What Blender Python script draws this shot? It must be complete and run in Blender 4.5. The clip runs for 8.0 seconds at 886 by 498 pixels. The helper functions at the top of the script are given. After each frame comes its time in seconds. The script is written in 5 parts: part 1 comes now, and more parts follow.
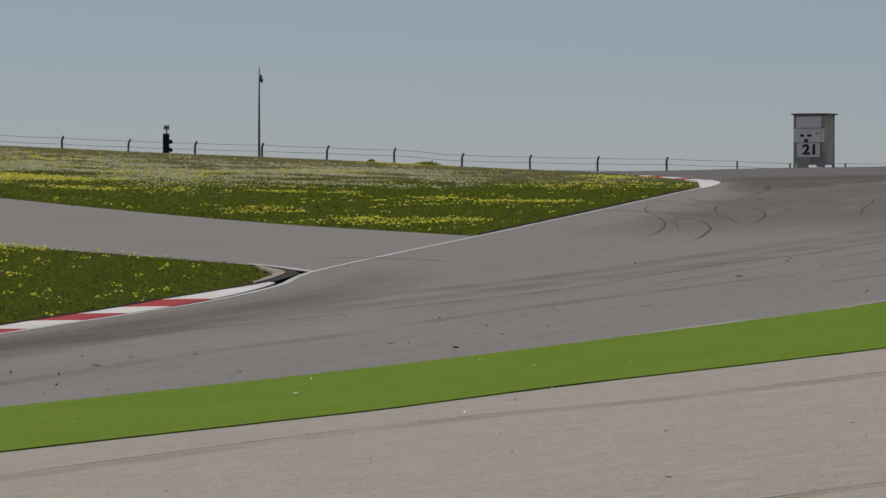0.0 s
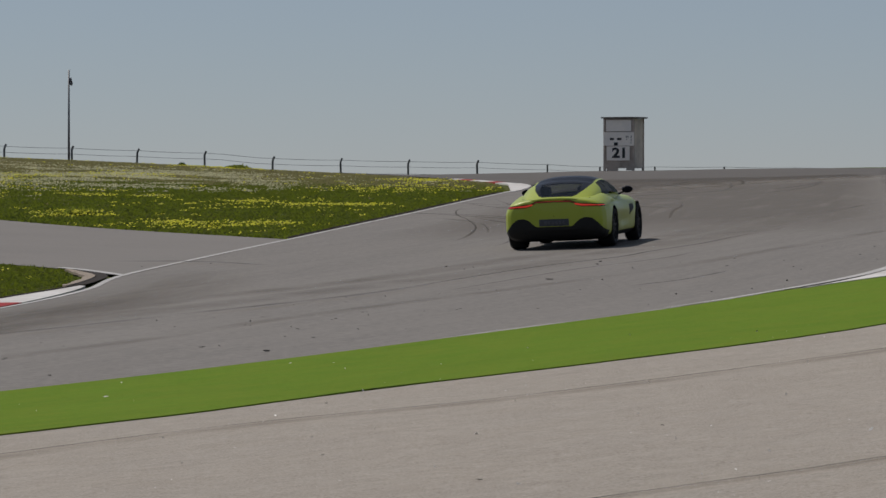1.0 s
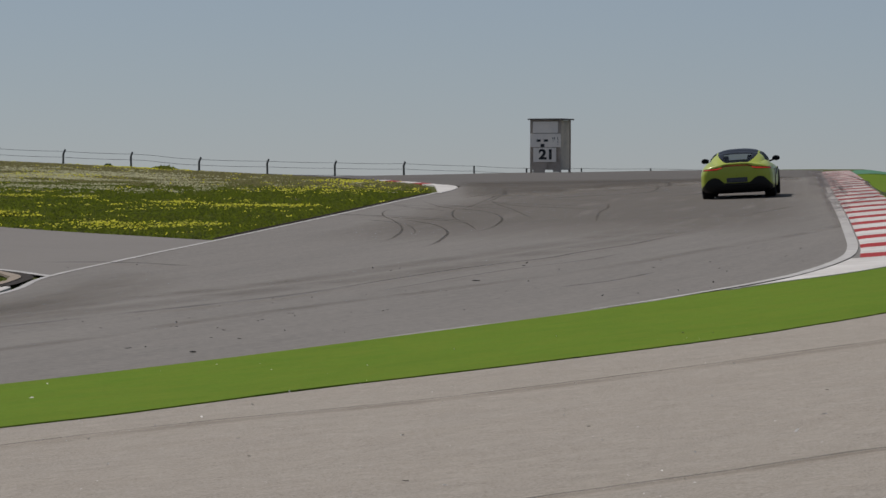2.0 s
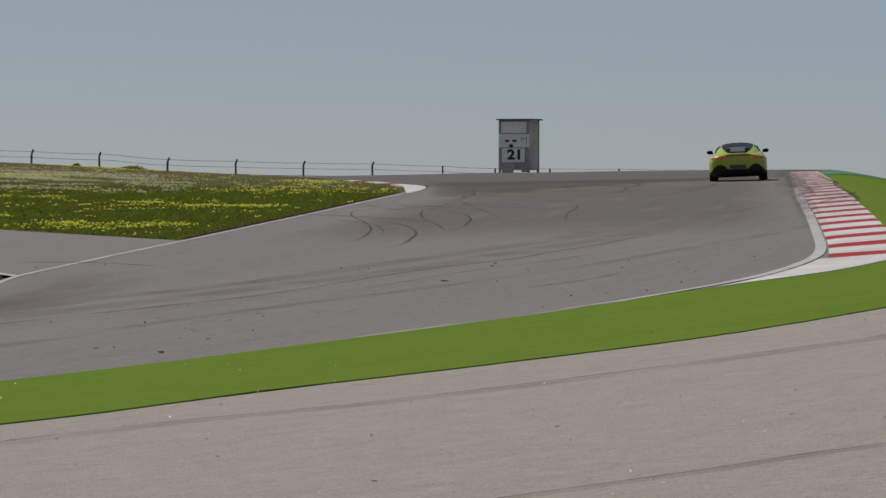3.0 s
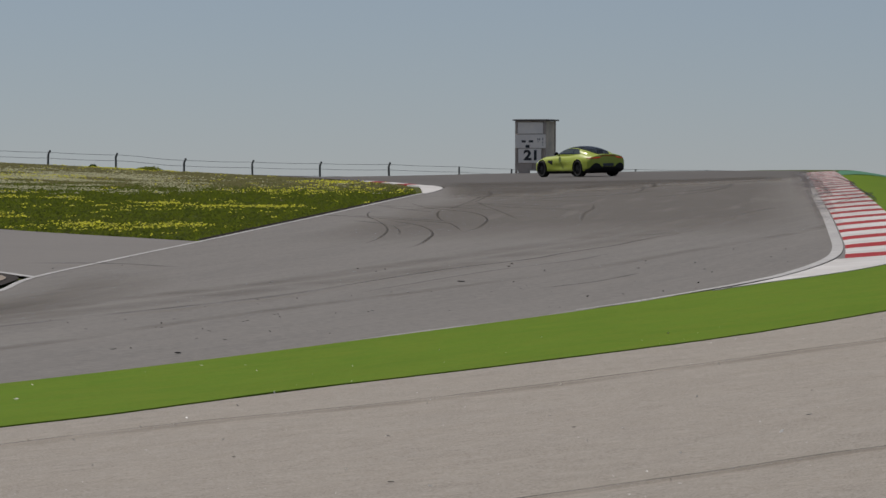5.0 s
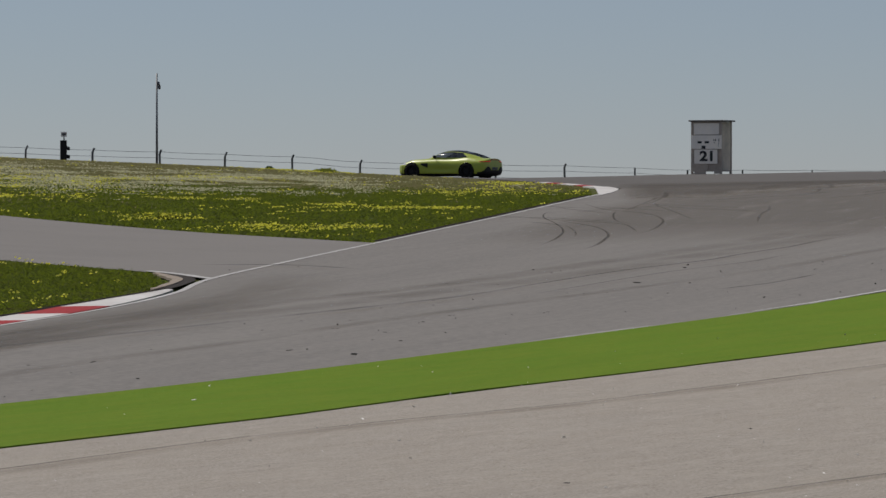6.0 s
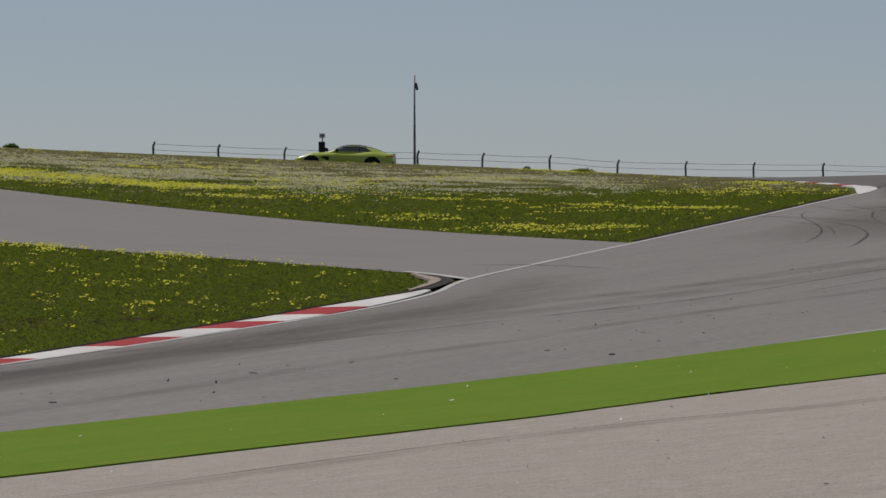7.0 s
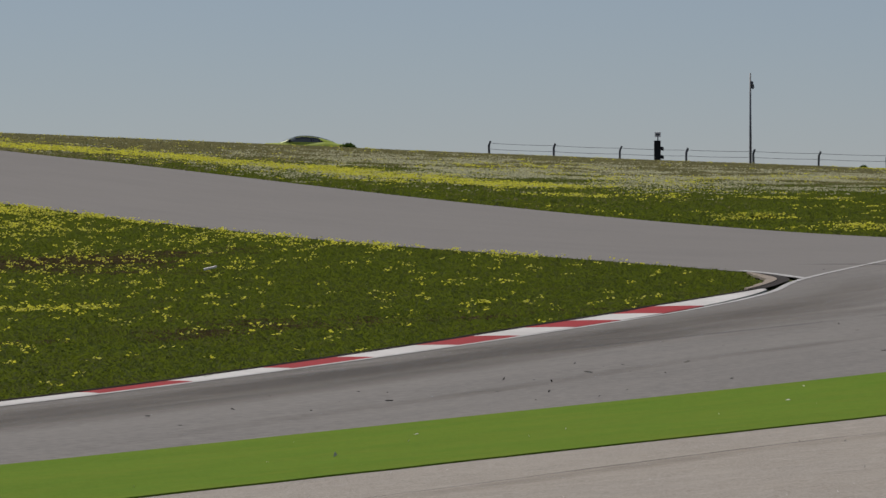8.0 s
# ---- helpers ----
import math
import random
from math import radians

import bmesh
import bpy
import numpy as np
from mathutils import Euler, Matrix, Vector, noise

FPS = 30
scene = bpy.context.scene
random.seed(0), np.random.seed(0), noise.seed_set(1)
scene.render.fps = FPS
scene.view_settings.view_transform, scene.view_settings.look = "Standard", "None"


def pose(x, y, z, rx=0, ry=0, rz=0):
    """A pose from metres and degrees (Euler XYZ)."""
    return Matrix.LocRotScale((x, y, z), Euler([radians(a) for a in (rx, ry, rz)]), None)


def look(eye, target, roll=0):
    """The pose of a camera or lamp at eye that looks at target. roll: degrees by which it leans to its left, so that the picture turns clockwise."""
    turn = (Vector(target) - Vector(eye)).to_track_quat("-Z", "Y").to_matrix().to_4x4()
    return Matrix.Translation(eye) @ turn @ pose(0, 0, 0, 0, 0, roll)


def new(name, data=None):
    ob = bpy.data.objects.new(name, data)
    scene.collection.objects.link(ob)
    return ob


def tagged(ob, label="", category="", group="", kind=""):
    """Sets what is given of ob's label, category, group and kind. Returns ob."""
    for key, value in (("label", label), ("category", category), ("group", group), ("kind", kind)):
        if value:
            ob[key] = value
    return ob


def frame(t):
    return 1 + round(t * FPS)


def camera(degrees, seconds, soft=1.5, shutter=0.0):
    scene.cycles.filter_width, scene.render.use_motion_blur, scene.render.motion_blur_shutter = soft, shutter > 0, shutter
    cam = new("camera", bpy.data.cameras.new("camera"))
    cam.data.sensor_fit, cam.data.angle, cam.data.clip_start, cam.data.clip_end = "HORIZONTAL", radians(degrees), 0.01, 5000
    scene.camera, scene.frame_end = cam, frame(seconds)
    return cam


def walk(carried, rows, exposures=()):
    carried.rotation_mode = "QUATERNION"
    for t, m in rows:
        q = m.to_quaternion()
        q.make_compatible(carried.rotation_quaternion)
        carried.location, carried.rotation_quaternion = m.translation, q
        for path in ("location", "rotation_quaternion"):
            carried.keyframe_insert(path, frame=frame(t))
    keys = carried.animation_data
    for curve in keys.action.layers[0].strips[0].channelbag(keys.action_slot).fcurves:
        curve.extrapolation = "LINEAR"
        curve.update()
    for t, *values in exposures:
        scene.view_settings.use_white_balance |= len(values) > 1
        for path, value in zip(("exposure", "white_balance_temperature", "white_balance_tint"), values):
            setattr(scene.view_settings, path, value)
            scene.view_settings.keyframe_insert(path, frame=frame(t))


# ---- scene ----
# A tripod beside a race track, a long lens, panning after one car.
cam = camera(13.0, 8.0, soft=1.5)
EYE = 1.62
PAN = [  # seconds, yaw, pitch, roll
    (0.0, -0.0147, -0.9935, -0.030),
    (0.3, -1.0600, -0.9796, -0.069),
    (0.4, -1.4050, -0.9745, -0.081),
    (0.5, -1.7121, -0.9700, -0.090),
    (0.6, -2.0700, -0.9621, -0.084),
    (0.7, -2.3300, -0.9549, -0.074),
    (0.8, -2.5800, -0.9478, -0.065),
    (1.0, -2.8030, -0.9440, -0.040),
    (1.1, -2.8800, -0.9370, -0.060),
    (1.5, -3.3270, -0.9100, -0.118),
    (2.0, -3.8830, -0.9230, -0.130),
    (2.2, -4.0300, -0.9220, -0.133),
    (3.3, -4.4650, -0.9185, -0.152),
    (3.5, -4.5620, -0.9183, -0.155),
    (4.0, -4.6500, -0.9180, -0.140),
    (4.2, -4.6120, -0.9124, -0.150),
    (5.3, -3.5720, -0.9059, -0.070),
    (5.5, -3.0600, -0.8990, -0.050),
    (6.0, -1.5157, -0.8940, -0.008),
    (6.5, 0.1610, -0.8945, 0.115),
    (7.0, 2.2760, -0.8840, 0.200),
    (7.5, 4.6300, -0.8710, 0.240),
    (8.0, 7.2150, -0.8790, 0.250),
]
walk(cam, [(t, pose(0, 0, EYE, 90 + pitch, roll, yaw)) for t, yaw, pitch, roll in PAN])

# ---- light ----
SUN_AZ, SUN_EL = -50.0, 54.0   # degrees from +y towards +x, and above the horizon
world = bpy.data.worlds.new("sky")
scene.world = world
world.use_nodes = True
wn = world.node_tree.nodes
sky = wn.new("ShaderNodeTexSky")
sky.sky_type = "NISHITA"
sky.sun_disc = False
sky.sun_elevation, sky.sun_rotation = radians(SUN_EL), radians(SUN_AZ)
sky.altitude, sky.air_density, sky.dust_density, sky.ozone_density = 1500, 1.0, 0.0, 4.0
wn["Background"].inputs["Strength"].default_value = 0.057
haze = wn.new("ShaderNodeMix")     # thin even haze over the clear sky
haze.data_type = "RGBA"
haze.inputs["Factor"].default_value = 0.58
haze.inputs["B"].default_value = (4.72, 5.50, 6.78, 1)
world.node_tree.links.new(sky.outputs[0], haze.inputs["A"])
world.node_tree.links.new(haze.outputs["Result"], wn["Background"].inputs["Color"])
sun_data = bpy.data.lights.new("sun", "SUN")
sun_data.energy, sun_data.angle, sun_data.color = 3.8, radians(0.53), (1.0, 0.95, 0.88)
sun = new("sun", sun_data)
sun_way = Vector((math.sin(radians(SUN_AZ)) * math.cos(radians(SUN_EL)), math.cos(radians(SUN_AZ)) * math.cos(radians(SUN_EL)), math.sin(radians(SUN_EL))))
sun.matrix_world = look(Vector((-60, 60, 90)), Vector((-60, 60, 90)) - sun_way)
scene.view_settings.exposure = 0.0
scene.view_settings.use_white_balance = True
scene.view_settings.white_balance_temperature, scene.view_settings.white_balance_tint = 6500, 12

# ---- materials ----
def material(name, colour, rough=0.8, metal=0.0, grain=None, stain=None, bump=0.0, spec=0.5, per_object=0.0, per_island=0.0):
    """A surface. grain, stain: (scale per metre, strength, second colour), mixed into the colour at two sizes."""
    m = bpy.data.materials.new(name)
    m.use_nodes = True
    n, ln = m.node_tree.nodes, m.node_tree.links
    b = n["Principled BSDF"]
    b.inputs["Base Color"].default_value = (*colour, 1)
    b.inputs["Roughness"].default_value = rough
    b.inputs["Metallic"].default_value = metal
    b.inputs["Specular IOR Level"].default_value = spec
    where = n.new("ShaderNodeTexCoord").outputs["Object"]
    last = None
    for layer in (*(stain if isinstance(stain, list) else [stain]), grain):
        if not layer:
            continue
        scale, strength, other = layer[:3]
        tex = n.new("ShaderNodeTexNoise")
        tex.inputs["Scale"].default_value = scale
        tex.inputs["Detail"].default_value = 5
        tex.inputs["Roughness"].default_value = 0.65
        if len(layer) > 3:   # stretched along one way
            mp = n.new("ShaderNodeMapping")
            mp.vector_type = "TEXTURE"
            mp.inputs["Scale"].default_value = layer[3]
            mp.inputs["Rotation"].default_value = (0, 0, radians(layer[4]))
            ln.new(where, mp.inputs["Vector"])
            ln.new(mp.outputs[0], tex.inputs["Vector"])
        else:
            ln.new(where, tex.inputs["Vector"])
        ramp = n.new("ShaderNodeMapRange")
        ramp.inputs["From Min"].default_value, ramp.inputs["From Max"].default_value = 0.38, 0.66
        ramp.inputs["To Max"].default_value = strength
        ln.new(tex.outputs["Fac"], ramp.inputs["Value"])
        mix = n.new("ShaderNodeMix")
        mix.data_type = "RGBA"
        ln.new(ramp.outputs[0], mix.inputs["Factor"])
        if last:
            ln.new(last, mix.inputs["A"])
        else:
            mix.inputs["A"].default_value = (*colour, 1)
        mix.inputs["B"].default_value = (*other, 1)
        last = mix.outputs["Result"]
        if bump and layer is grain:
            bp = n.new("ShaderNodeBump")
            bp.inputs["Strength"].default_value = bump
            bp.inputs["Distance"].default_value = 0.01
            ln.new(tex.outputs["Fac"], bp.inputs["Height"])
            ln.new(bp.outputs[0], b.inputs["Normal"])
    if per_object or per_island:
        src = n.new("ShaderNodeObjectInfo").outputs["Random"] if per_object else n.new("ShaderNodeNewGeometry").outputs["Random Per Island"]
        amount = per_object or per_island
        rg = n.new("ShaderNodeMapRange")
        rg.inputs["To Min"].default_value, rg.inputs["To Max"].default_value = 1 - amount, 1 + amount
        ln.new(src, rg.inputs["Value"])
        hs = n.new("ShaderNodeHueSaturation")
        ln.new(rg.outputs[0], hs.inputs["Value"])
        if last:
            ln.new(last, hs.inputs["Color"])
        else:
            hs.inputs["Color"].default_value = (*colour, 1)
        last = hs.outputs[0]
    if last:
        ln.new(last, b.inputs["Base Color"])
    return m


TRACK = material("track asphalt", (0.123, 0.112, 0.100), 0.85, stain=[(0.10, 0.75, (0.098, 0.090, 0.081)), (1.0, 0.6, (0.084, 0.077, 0.070), (0.9, 16, 1), -17), (1.0, 0.5, (0.160, 0.148, 0.132), (0.35, 9, 1), -20), (1.0, 0.45, (0.088, 0.080, 0.072), (0.22, 5, 1), -26)], grain=(11, 0.8, (0.178, 0.164, 0.147)), bump=0.4, spec=0.3)
TRACK_OLD = material("older dark asphalt", (0.066, 0.058, 0.050), 0.88, stain=[(0.15, 0.6, (0.092, 0.083, 0.073)), (1.0, 0.6, (0.050, 0.045, 0.040), (6, 1.2, 1), 12), (1.0, 0.4, (0.125, 0.115, 0.102), (3, 0.5, 1), 12)], grain=(8, 0.4, (0.095, 0.088, 0.083)), bump=0.3, spec=0.3)
RUNOFF = material("run-off asphalt", (0.222, 0.194, 0.162), 0.9, stain=[(0.25, 0.8, (0.186, 0.160, 0.132)), (1.0, 0.85, (0.158, 0.135, 0.109), (0.35, 4, 1), -38), (1.6, 0.7, (0.262, 0.235, 0.196), (0.6, 3, 1), -36), (0.8, 0.5, (0.20, 0.162, 0.118), (0.5, 3, 1), -40), (3.0, 0.8, (0.275, 0.242, 0.2), (0.6, 2.2, 1), -38), (8.0, 0.75, (0.145, 0.124, 0.100), (0.5, 1.6, 1), -38)], grain=(55, 1.0, (0.33, 0.300, 0.262)), bump=1.0, spec=0.25)
SERVICE = material("service road asphalt", (0.134, 0.122, 0.109), 0.88, stain=[(0.25, 0.5, (0.114, 0.104, 0.093)), (1.0, 0.5, (0.155, 0.142, 0.127), (0.6, 9, 1), 38)], grain=(12, 0.6, (0.156, 0.146, 0.138)), bump=0.3, spec=0.3)
TURF = material("artificial turf", (0.092, 0.157, 0.016), 0.95, stain=[(0.25, 0.6, (0.108, 0.154, 0.020)), (1.0, 0.7, (0.068, 0.124, 0.012), (0.7, 4, 1), -30), (2.0, 0.6, (0.135, 0.155, 0.022), (0.5, 2, 1), -33), (9.0, 0.5, (0.070, 0.125, 0.012))], grain=(30, 0.6, (0.114, 0.182, 0.026)), bump=0.4, spec=0.02)
SOIL = material("grass ground", (0.070, 0.092, 0.018), 0.95, stain=[(0.35, 0.8, (0.092, 0.066, 0.034)), (2.0, 0.6, (0.052, 0.076, 0.012))], grain=(6, 0.6, (0.040, 0.060, 0.010)), bump=0.5, spec=0.1)
LINE = material("white road paint", (0.42, 0.41, 0.395), 0.8, spec=0.25, stain=[(0.35, 0.7, (0.27, 0.26, 0.25)), (2.5, 0.8, (0.25, 0.24, 0.228))], grain=(20, 0.5, (0.38, 0.37, 0.36)))
KERB_WHITE = material("white kerb paint", (0.50, 0.485, 0.465), 0.8, spec=0.2, stain=(0.9, 0.7, (0.33, 0.31, 0.29)), grain=(18, 0.45, (0.45, 0.43, 0.41)))
KERB_RED = material("red kerb paint", (0.265, 0.018, 0.020), 0.8, spec=0.15, stain=(0.9, 0.6, (0.17, 0.022, 0.022)), grain=(18, 0.3, (0.30, 0.035, 0.035)))
DARK_EDGE = material("dark edge strip", (0.018, 0.014, 0.011), 0.95, stain=(1.5, 0.5, (0.035, 0.027, 0.020)), grain=(15, 0.5, (0.010, 0.008, 0.007)), bump=0.5, spec=0.05)


# ---- the lie of the land ----
LAND = (-0.74423, 2.36979, 0.6143, -1.64939, -0.43867, 0.38956, -3.70386, -0.09337, 3.86267, 2.13704, 0.42378, -1.36397, 0.0918, 0.76194, -0.48156)


def soft(v, lo, hi, k):
    """v, held softly between lo and hi."""
    return v + k * np.log1p(np.exp(np.clip((lo - v) / k, -60, 60))) - k * np.log1p(np.exp(np.clip((v - hi) / k, -60, 60)))


def soft_clip(v, lo, hi, k):
    v = np.clip(v, lo - 40 * k, hi + 40 * k)
    return soft(v, lo, hi, k)


def land(x, y):
    """Height of the ground: a broad slope rising away from the camera, banked up to the right, with a grassy hump inside the hairpin."""
    x, y = np.asarray(x, float), np.asarray(y, float)
    far = np.clip((y - 95) / 60, 0, 1)
    hi = 40 - 17 * far * far * (3 - 2 * far)
    px, py = soft_clip(x, -46, hi, 2.5), soft_clip(y, 14, 172, 4.0)
    u, v = px / 40, (py - 90) / 90
    z, k = np.zeros_like(u), 0
    for i in range(5):
        for j in range(5 - i):
            z = z + LAND[k] * u ** i * v ** j
            k += 1
    z = z + EYE + 0.006 * (soft_clip(y, 174, 192, 2.0) - 174)
    z = z + 0.26 * np.exp(-((x + 15) / 14) ** 2 / 2 - ((y - 146) / 13) ** 2 / 2)
    inner = 1 / (1 + np.exp(np.clip((x + 2) / 2.5, -40, 40)))      # the road dips behind the hump
    outer = 1 / (1 + np.exp(np.clip((x - 17) / 1.5, -40, 40)))
    deep = np.interp(x, (-40, 3, 12, 18, 21, 24), (0.17, 0.16, 0.125, 0.08, 0.055, 0))
    z = z - deep * np.exp(-((y - (142 + 16 * outer + 8 * inner)) / (14 - 7 * inner)) ** 2 / 2)
    sag = 1 / ((1 + np.exp(np.clip((18.5 - x) / 0.8, -40, 40))) * (1 + np.exp(np.clip(x - 28.5, -40, 40))) * (1 + np.exp(np.clip((165 - y) / 6, -40, 40))))
    z = z - 0.085 * sag - (0.14 * np.clip((-23 - x) / 11, 0, 1.5) + 0.06 * np.exp(-((x + 21) / 4.5) ** 2 / 2)) / ((1 + np.exp(np.clip((134 - y) / 2.5, -40, 40))) * (1 + np.exp(np.clip((y - 157) / 2, -40, 40))))
    brow = 1 / ((1 + np.exp(np.clip((x + 7.5) / 1.8, -40, 40))) * (1 + np.exp(np.clip((-31 - x) / 1.5, -40, 40))))
    z = z - 0.095 * brow * np.exp(-((y - 146) / 8) ** 2 / 2)
    back = np.clip(y - 200, 0, None)
    z = z - 4.0 * (1 - np.exp(-back * 0.03 / 4.0))
    w = np.clip(x - (0.172 * y + 0.9), 0, None)
    return z - 0.22 * np.minimum(w * w / (w + 0.8), 25) * np.clip((y - 60) / 60, 0, 1)


def curve(points, step=0.8):
    """A smooth line in plan through points, evenly stepped."""
    p = np.array(points, float)
    p = np.vstack([2 * p[0] - p[1], p, 2 * p[-1] - p[-2]])
    out = []
    for a, b, c, d in zip(p[:-3], p[1:-2], p[2:-1], p[3:]):
        for s in np.linspace(0, 1, 14, endpoint=False):
            out.append(0.5 * (2 * b + (c - a) * s + (2 * a - 5 * b + 4 * c - d) * s * s + (3 * b - a - 3 * c + d) * s ** 3))
    out.append(p[-2])
    return even(np.array(out), step)


def even(line, step=0.0, count=0):
    ln = np.r_[0, np.cumsum(np.hypot(*np.diff(line, axis=0).T))]
    at = np.linspace(0, ln[-1], count or max(2, int(ln[-1] / step) + 1))
    return np.stack([np.interp(at, ln, line[:, 0]), np.interp(at, ln, line[:, 1])], 1)


def shifted(line, by):
    """The line moved sideways, to the right of its way where by is positive."""
    d = np.gradient(line, axis=0)
    d /= np.hypot(d[:, 0], d[:, 1])[:, None]
    return line + np.stack([d[:, 1], -d[:, 0]], 1) * by


def cut(line, y0, y1):
    keep = (line[:, 1] >= y0) & (line[:, 1] <= y1)
    return line[keep]


def ribbon(name, left, right, mat, across=6, lift=0.0, count=0, skirt=0.0, profile=None, parent=None):
    """A strip of ground between two lines in plan, laid on the land."""
    n = count or max(len(left), len(right))
    a, b = even(left, count=n), even(right, count=n)
    s = np.linspace(0, 1, across + 1)
    xy = a[:, None, :] * (1 - s)[None, :, None] + b[:, None, :] * s[None, :, None]
    z = land(xy[..., 0], xy[..., 1]) + lift
    if profile is not None:
        z = z + np.array([profile(q) for q in s])[None, :]
    co = np.concatenate([xy, z[..., None]], -1).reshape(-1, 3)
    w = across + 1
    i, j = np.meshgrid(np.arange(n - 1), np.arange(across), indexing="ij")
    k = (i * w + j).ravel()
    faces = np.stack([k, k + 1, k + w + 1, k + w], 1).tolist()
    co = co.tolist()
    if skirt:   # sides going down, so that the strip has thickness
        rim = [r * w for r in range(n)] + [(n - 1) * w + q for q in range(1, w)] + [r * w + w - 1 for r in range(n - 2, -1, -1)] + [q for q in range(w - 2, 0, -1)]
        base, m = len(co), len(rim)
        co += [list(co[r]) for r in rim] + [[co[r][0], co[r][1], co[r][2] - skirt] for r in rim]
        faces += [[base + q, base + (q + 1) % m, base + m + (q + 1) % m, base + m + q] for q in range(m)]
    me = bpy.data.meshes.new(name)
    me.from_pydata(co, [], faces)
    me.materials.append(mat)
    me.polygons.foreach_set("use_smooth", [len(f) == 4 and max(f) < n * w for f in faces])
    me.update()
    if not skirt:   # u along the strip, v across it
        vi = np.empty(len(me.loops), np.int32)
        me.loops.foreach_get("vertex_index", vi)
        me.uv_layers.new(name="along_across").data.foreach_set("uv", np.stack([vi // w / (n - 1), vi % w / across], 1).astype(np.float32).ravel())
    bm = bmesh.new()
    bm.from_mesh(me)
    bm.normal_update()
    bmesh.ops.reverse_faces(bm, faces=[f for f in bm.faces if f.normal.z < -0.2])
    bm.to_mesh(me)
    bm.free()
    ob = new(name, me)
    if parent:
        ob.parent = parent
    return ob


# ---- plan lines ----
LEFT = curve([(-15.5, 14), (-12.4, 22), (-10.2, 29), (-8.40, 34.6), (-7.05, 39.1), (-5.43, 44.75), (-4.48, 48.2), (-3.27, 52.6), (-2.47, 57.1), (-2.1, 62), (-0.74, 69.3), (0.72, 76.4), (1.97, 82.6), (4.21, 93.9), (7.33, 111.1), (8.7, 119.9)])
RIGHT = curve([(-13.5, 8), (-9.4, 20), (-6.28, 25.7), (-3.74, 30.2), (-0.43, 35.2), (2.08, 39.25), (4.86, 43.65), (6.62, 47.0), (8.0, 50.3), (9.3, 54.5), (10.17, 58.6), (11.34, 65.7), (12.97, 75.9), (14.6, 86.3), (16.32, 97.3), (19.5, 117.2), (21.45, 129.5)])
HAIRPIN_IN = curve([(8.7, 119.9), (8.25, 123.5), (7.6, 127.5), (6.7, 131), (4.2, 139), (-1.5, 151), (-12, 158), (-30, 160), (-60, 154), (-110, 130)], 1.5)
HAIRPIN_OUT = curve([(21.45, 129.5), (23.7, 143.6), (26.5, 160), (27, 178), (20, 196), (0, 199), (-30, 196), (-60, 190), (-115, 165)], 1.5)
RIGHT_ALL = np.vstack([RIGHT, HAIRPIN_OUT[1:14]])
BAND_OUT = curve([(-11.5, 6), (-7.6, 16), (-4.68, 21.9), (-2.42, 25.6), (-0.35, 28.5), (0.95, 30.6), (3.45, 33.7), (5.43, 36.3), (7.89, 40.3), (11.5, 46.5), (16, 56), (23, 75), (31, 100), (42, 135), (46, 146)])
SERVICE_LOW = curve([(-2.1, 62), (-3.36, 65.9), (-6.87, 72.6), (-12.25, 79.7), (-18.66, 87.4), (-22.3, 91.5), (-40, 111), (-75, 145)], 1.0)
SERVICE_HIGH = curve([(0.72, 76.4), (-0.98, 80.0), (-3.06, 83.8), (-5.82, 88.9), (-8.9, 94.1), (-12.3, 99.2), (-16, 104.2), (-20, 109), (-24, 113), (-28.4, 116.6), (-45, 132), (-80, 160)], 1.0)

# ---- ground ----
def ground_sheet():
    xs = np.r_[[-3000, -1200, -500, -250], np.arange(-130, 131, 2.0), [250, 500, 1200, 3000]]
    ys = np.r_[[-3000, -1000, -300, -100], np.arange(-40, 241, 2.0), [300, 450, 800, 1600, 4000]]
    X, Y = np.meshgrid(xs, ys, indexing="ij")
    Z = land(X, Y) - 0.05
    co = np.stack([X, Y, Z], -1).reshape(-1, 3)
    w = len(ys)
    i, j = np.meshgrid(np.arange(len(xs) - 1), np.arange(w - 1), indexing="ij")
    k = (i * w + j).ravel()
    me = bpy.data.meshes.new("ground")
    me.from_pydata(co.tolist(), [], np.stack([k, k + w, k + w + 1, k + 1], 1).tolist())
    me.polygons.foreach_set("use_smooth", [True] * len(me.polygons))
    me.materials.append(SOIL)
    return tagged(new("ground", me), "rough green grass and bare soil on a gentle hill", "ground", kind="structure")


ground_sheet()
road = ribbon("road", LEFT, RIGHT, TRACK, 12)
tagged(road, "grey worn asphalt race track climbing a slope", "road", kind="structure")
tagged(ribbon("road_hairpin", HAIRPIN_IN, HAIRPIN_OUT, TRACK_OLD, 24), "grey asphalt hairpin over the crest of the hill", "road", kind="structure")
tagged(ribbon("service_road", SERVICE_LOW, SERVICE_HIGH, SERVICE, 10, lift=-0.006), "plain grey asphalt service road between two grass banks", "road", kind="structure")
RUN_EDGE = curve([(40, -40), (52, -10), (55, 30), (60, 70), (80, 100), (110, 130)])
tagged(ribbon("runoff_pavement", np.vstack([[(-30, -40)], BAND_OUT]), RUN_EDGE, RUNOFF, 40, lift=-0.004, count=120), "pale brownish grey asphalt run-off area", "pavement", kind="structure")
APRON_OUT = curve([(6.62, 46.7), (7.60, 48.25), (8.40, 49.35), (9.23, 50.75), (9.95, 52.3), (10.42, 53.5), (10.78, 54.95)], 0.3)
TURF_IN = np.vstack([cut(RIGHT, -50, 46.4), APRON_OUT[1:-3] - (0.05, -0.05), shifted(cut(RIGHT_ALL, 55.4, 200), 1.2)])
TURF_OUT = even(BAND_OUT, 0.25)
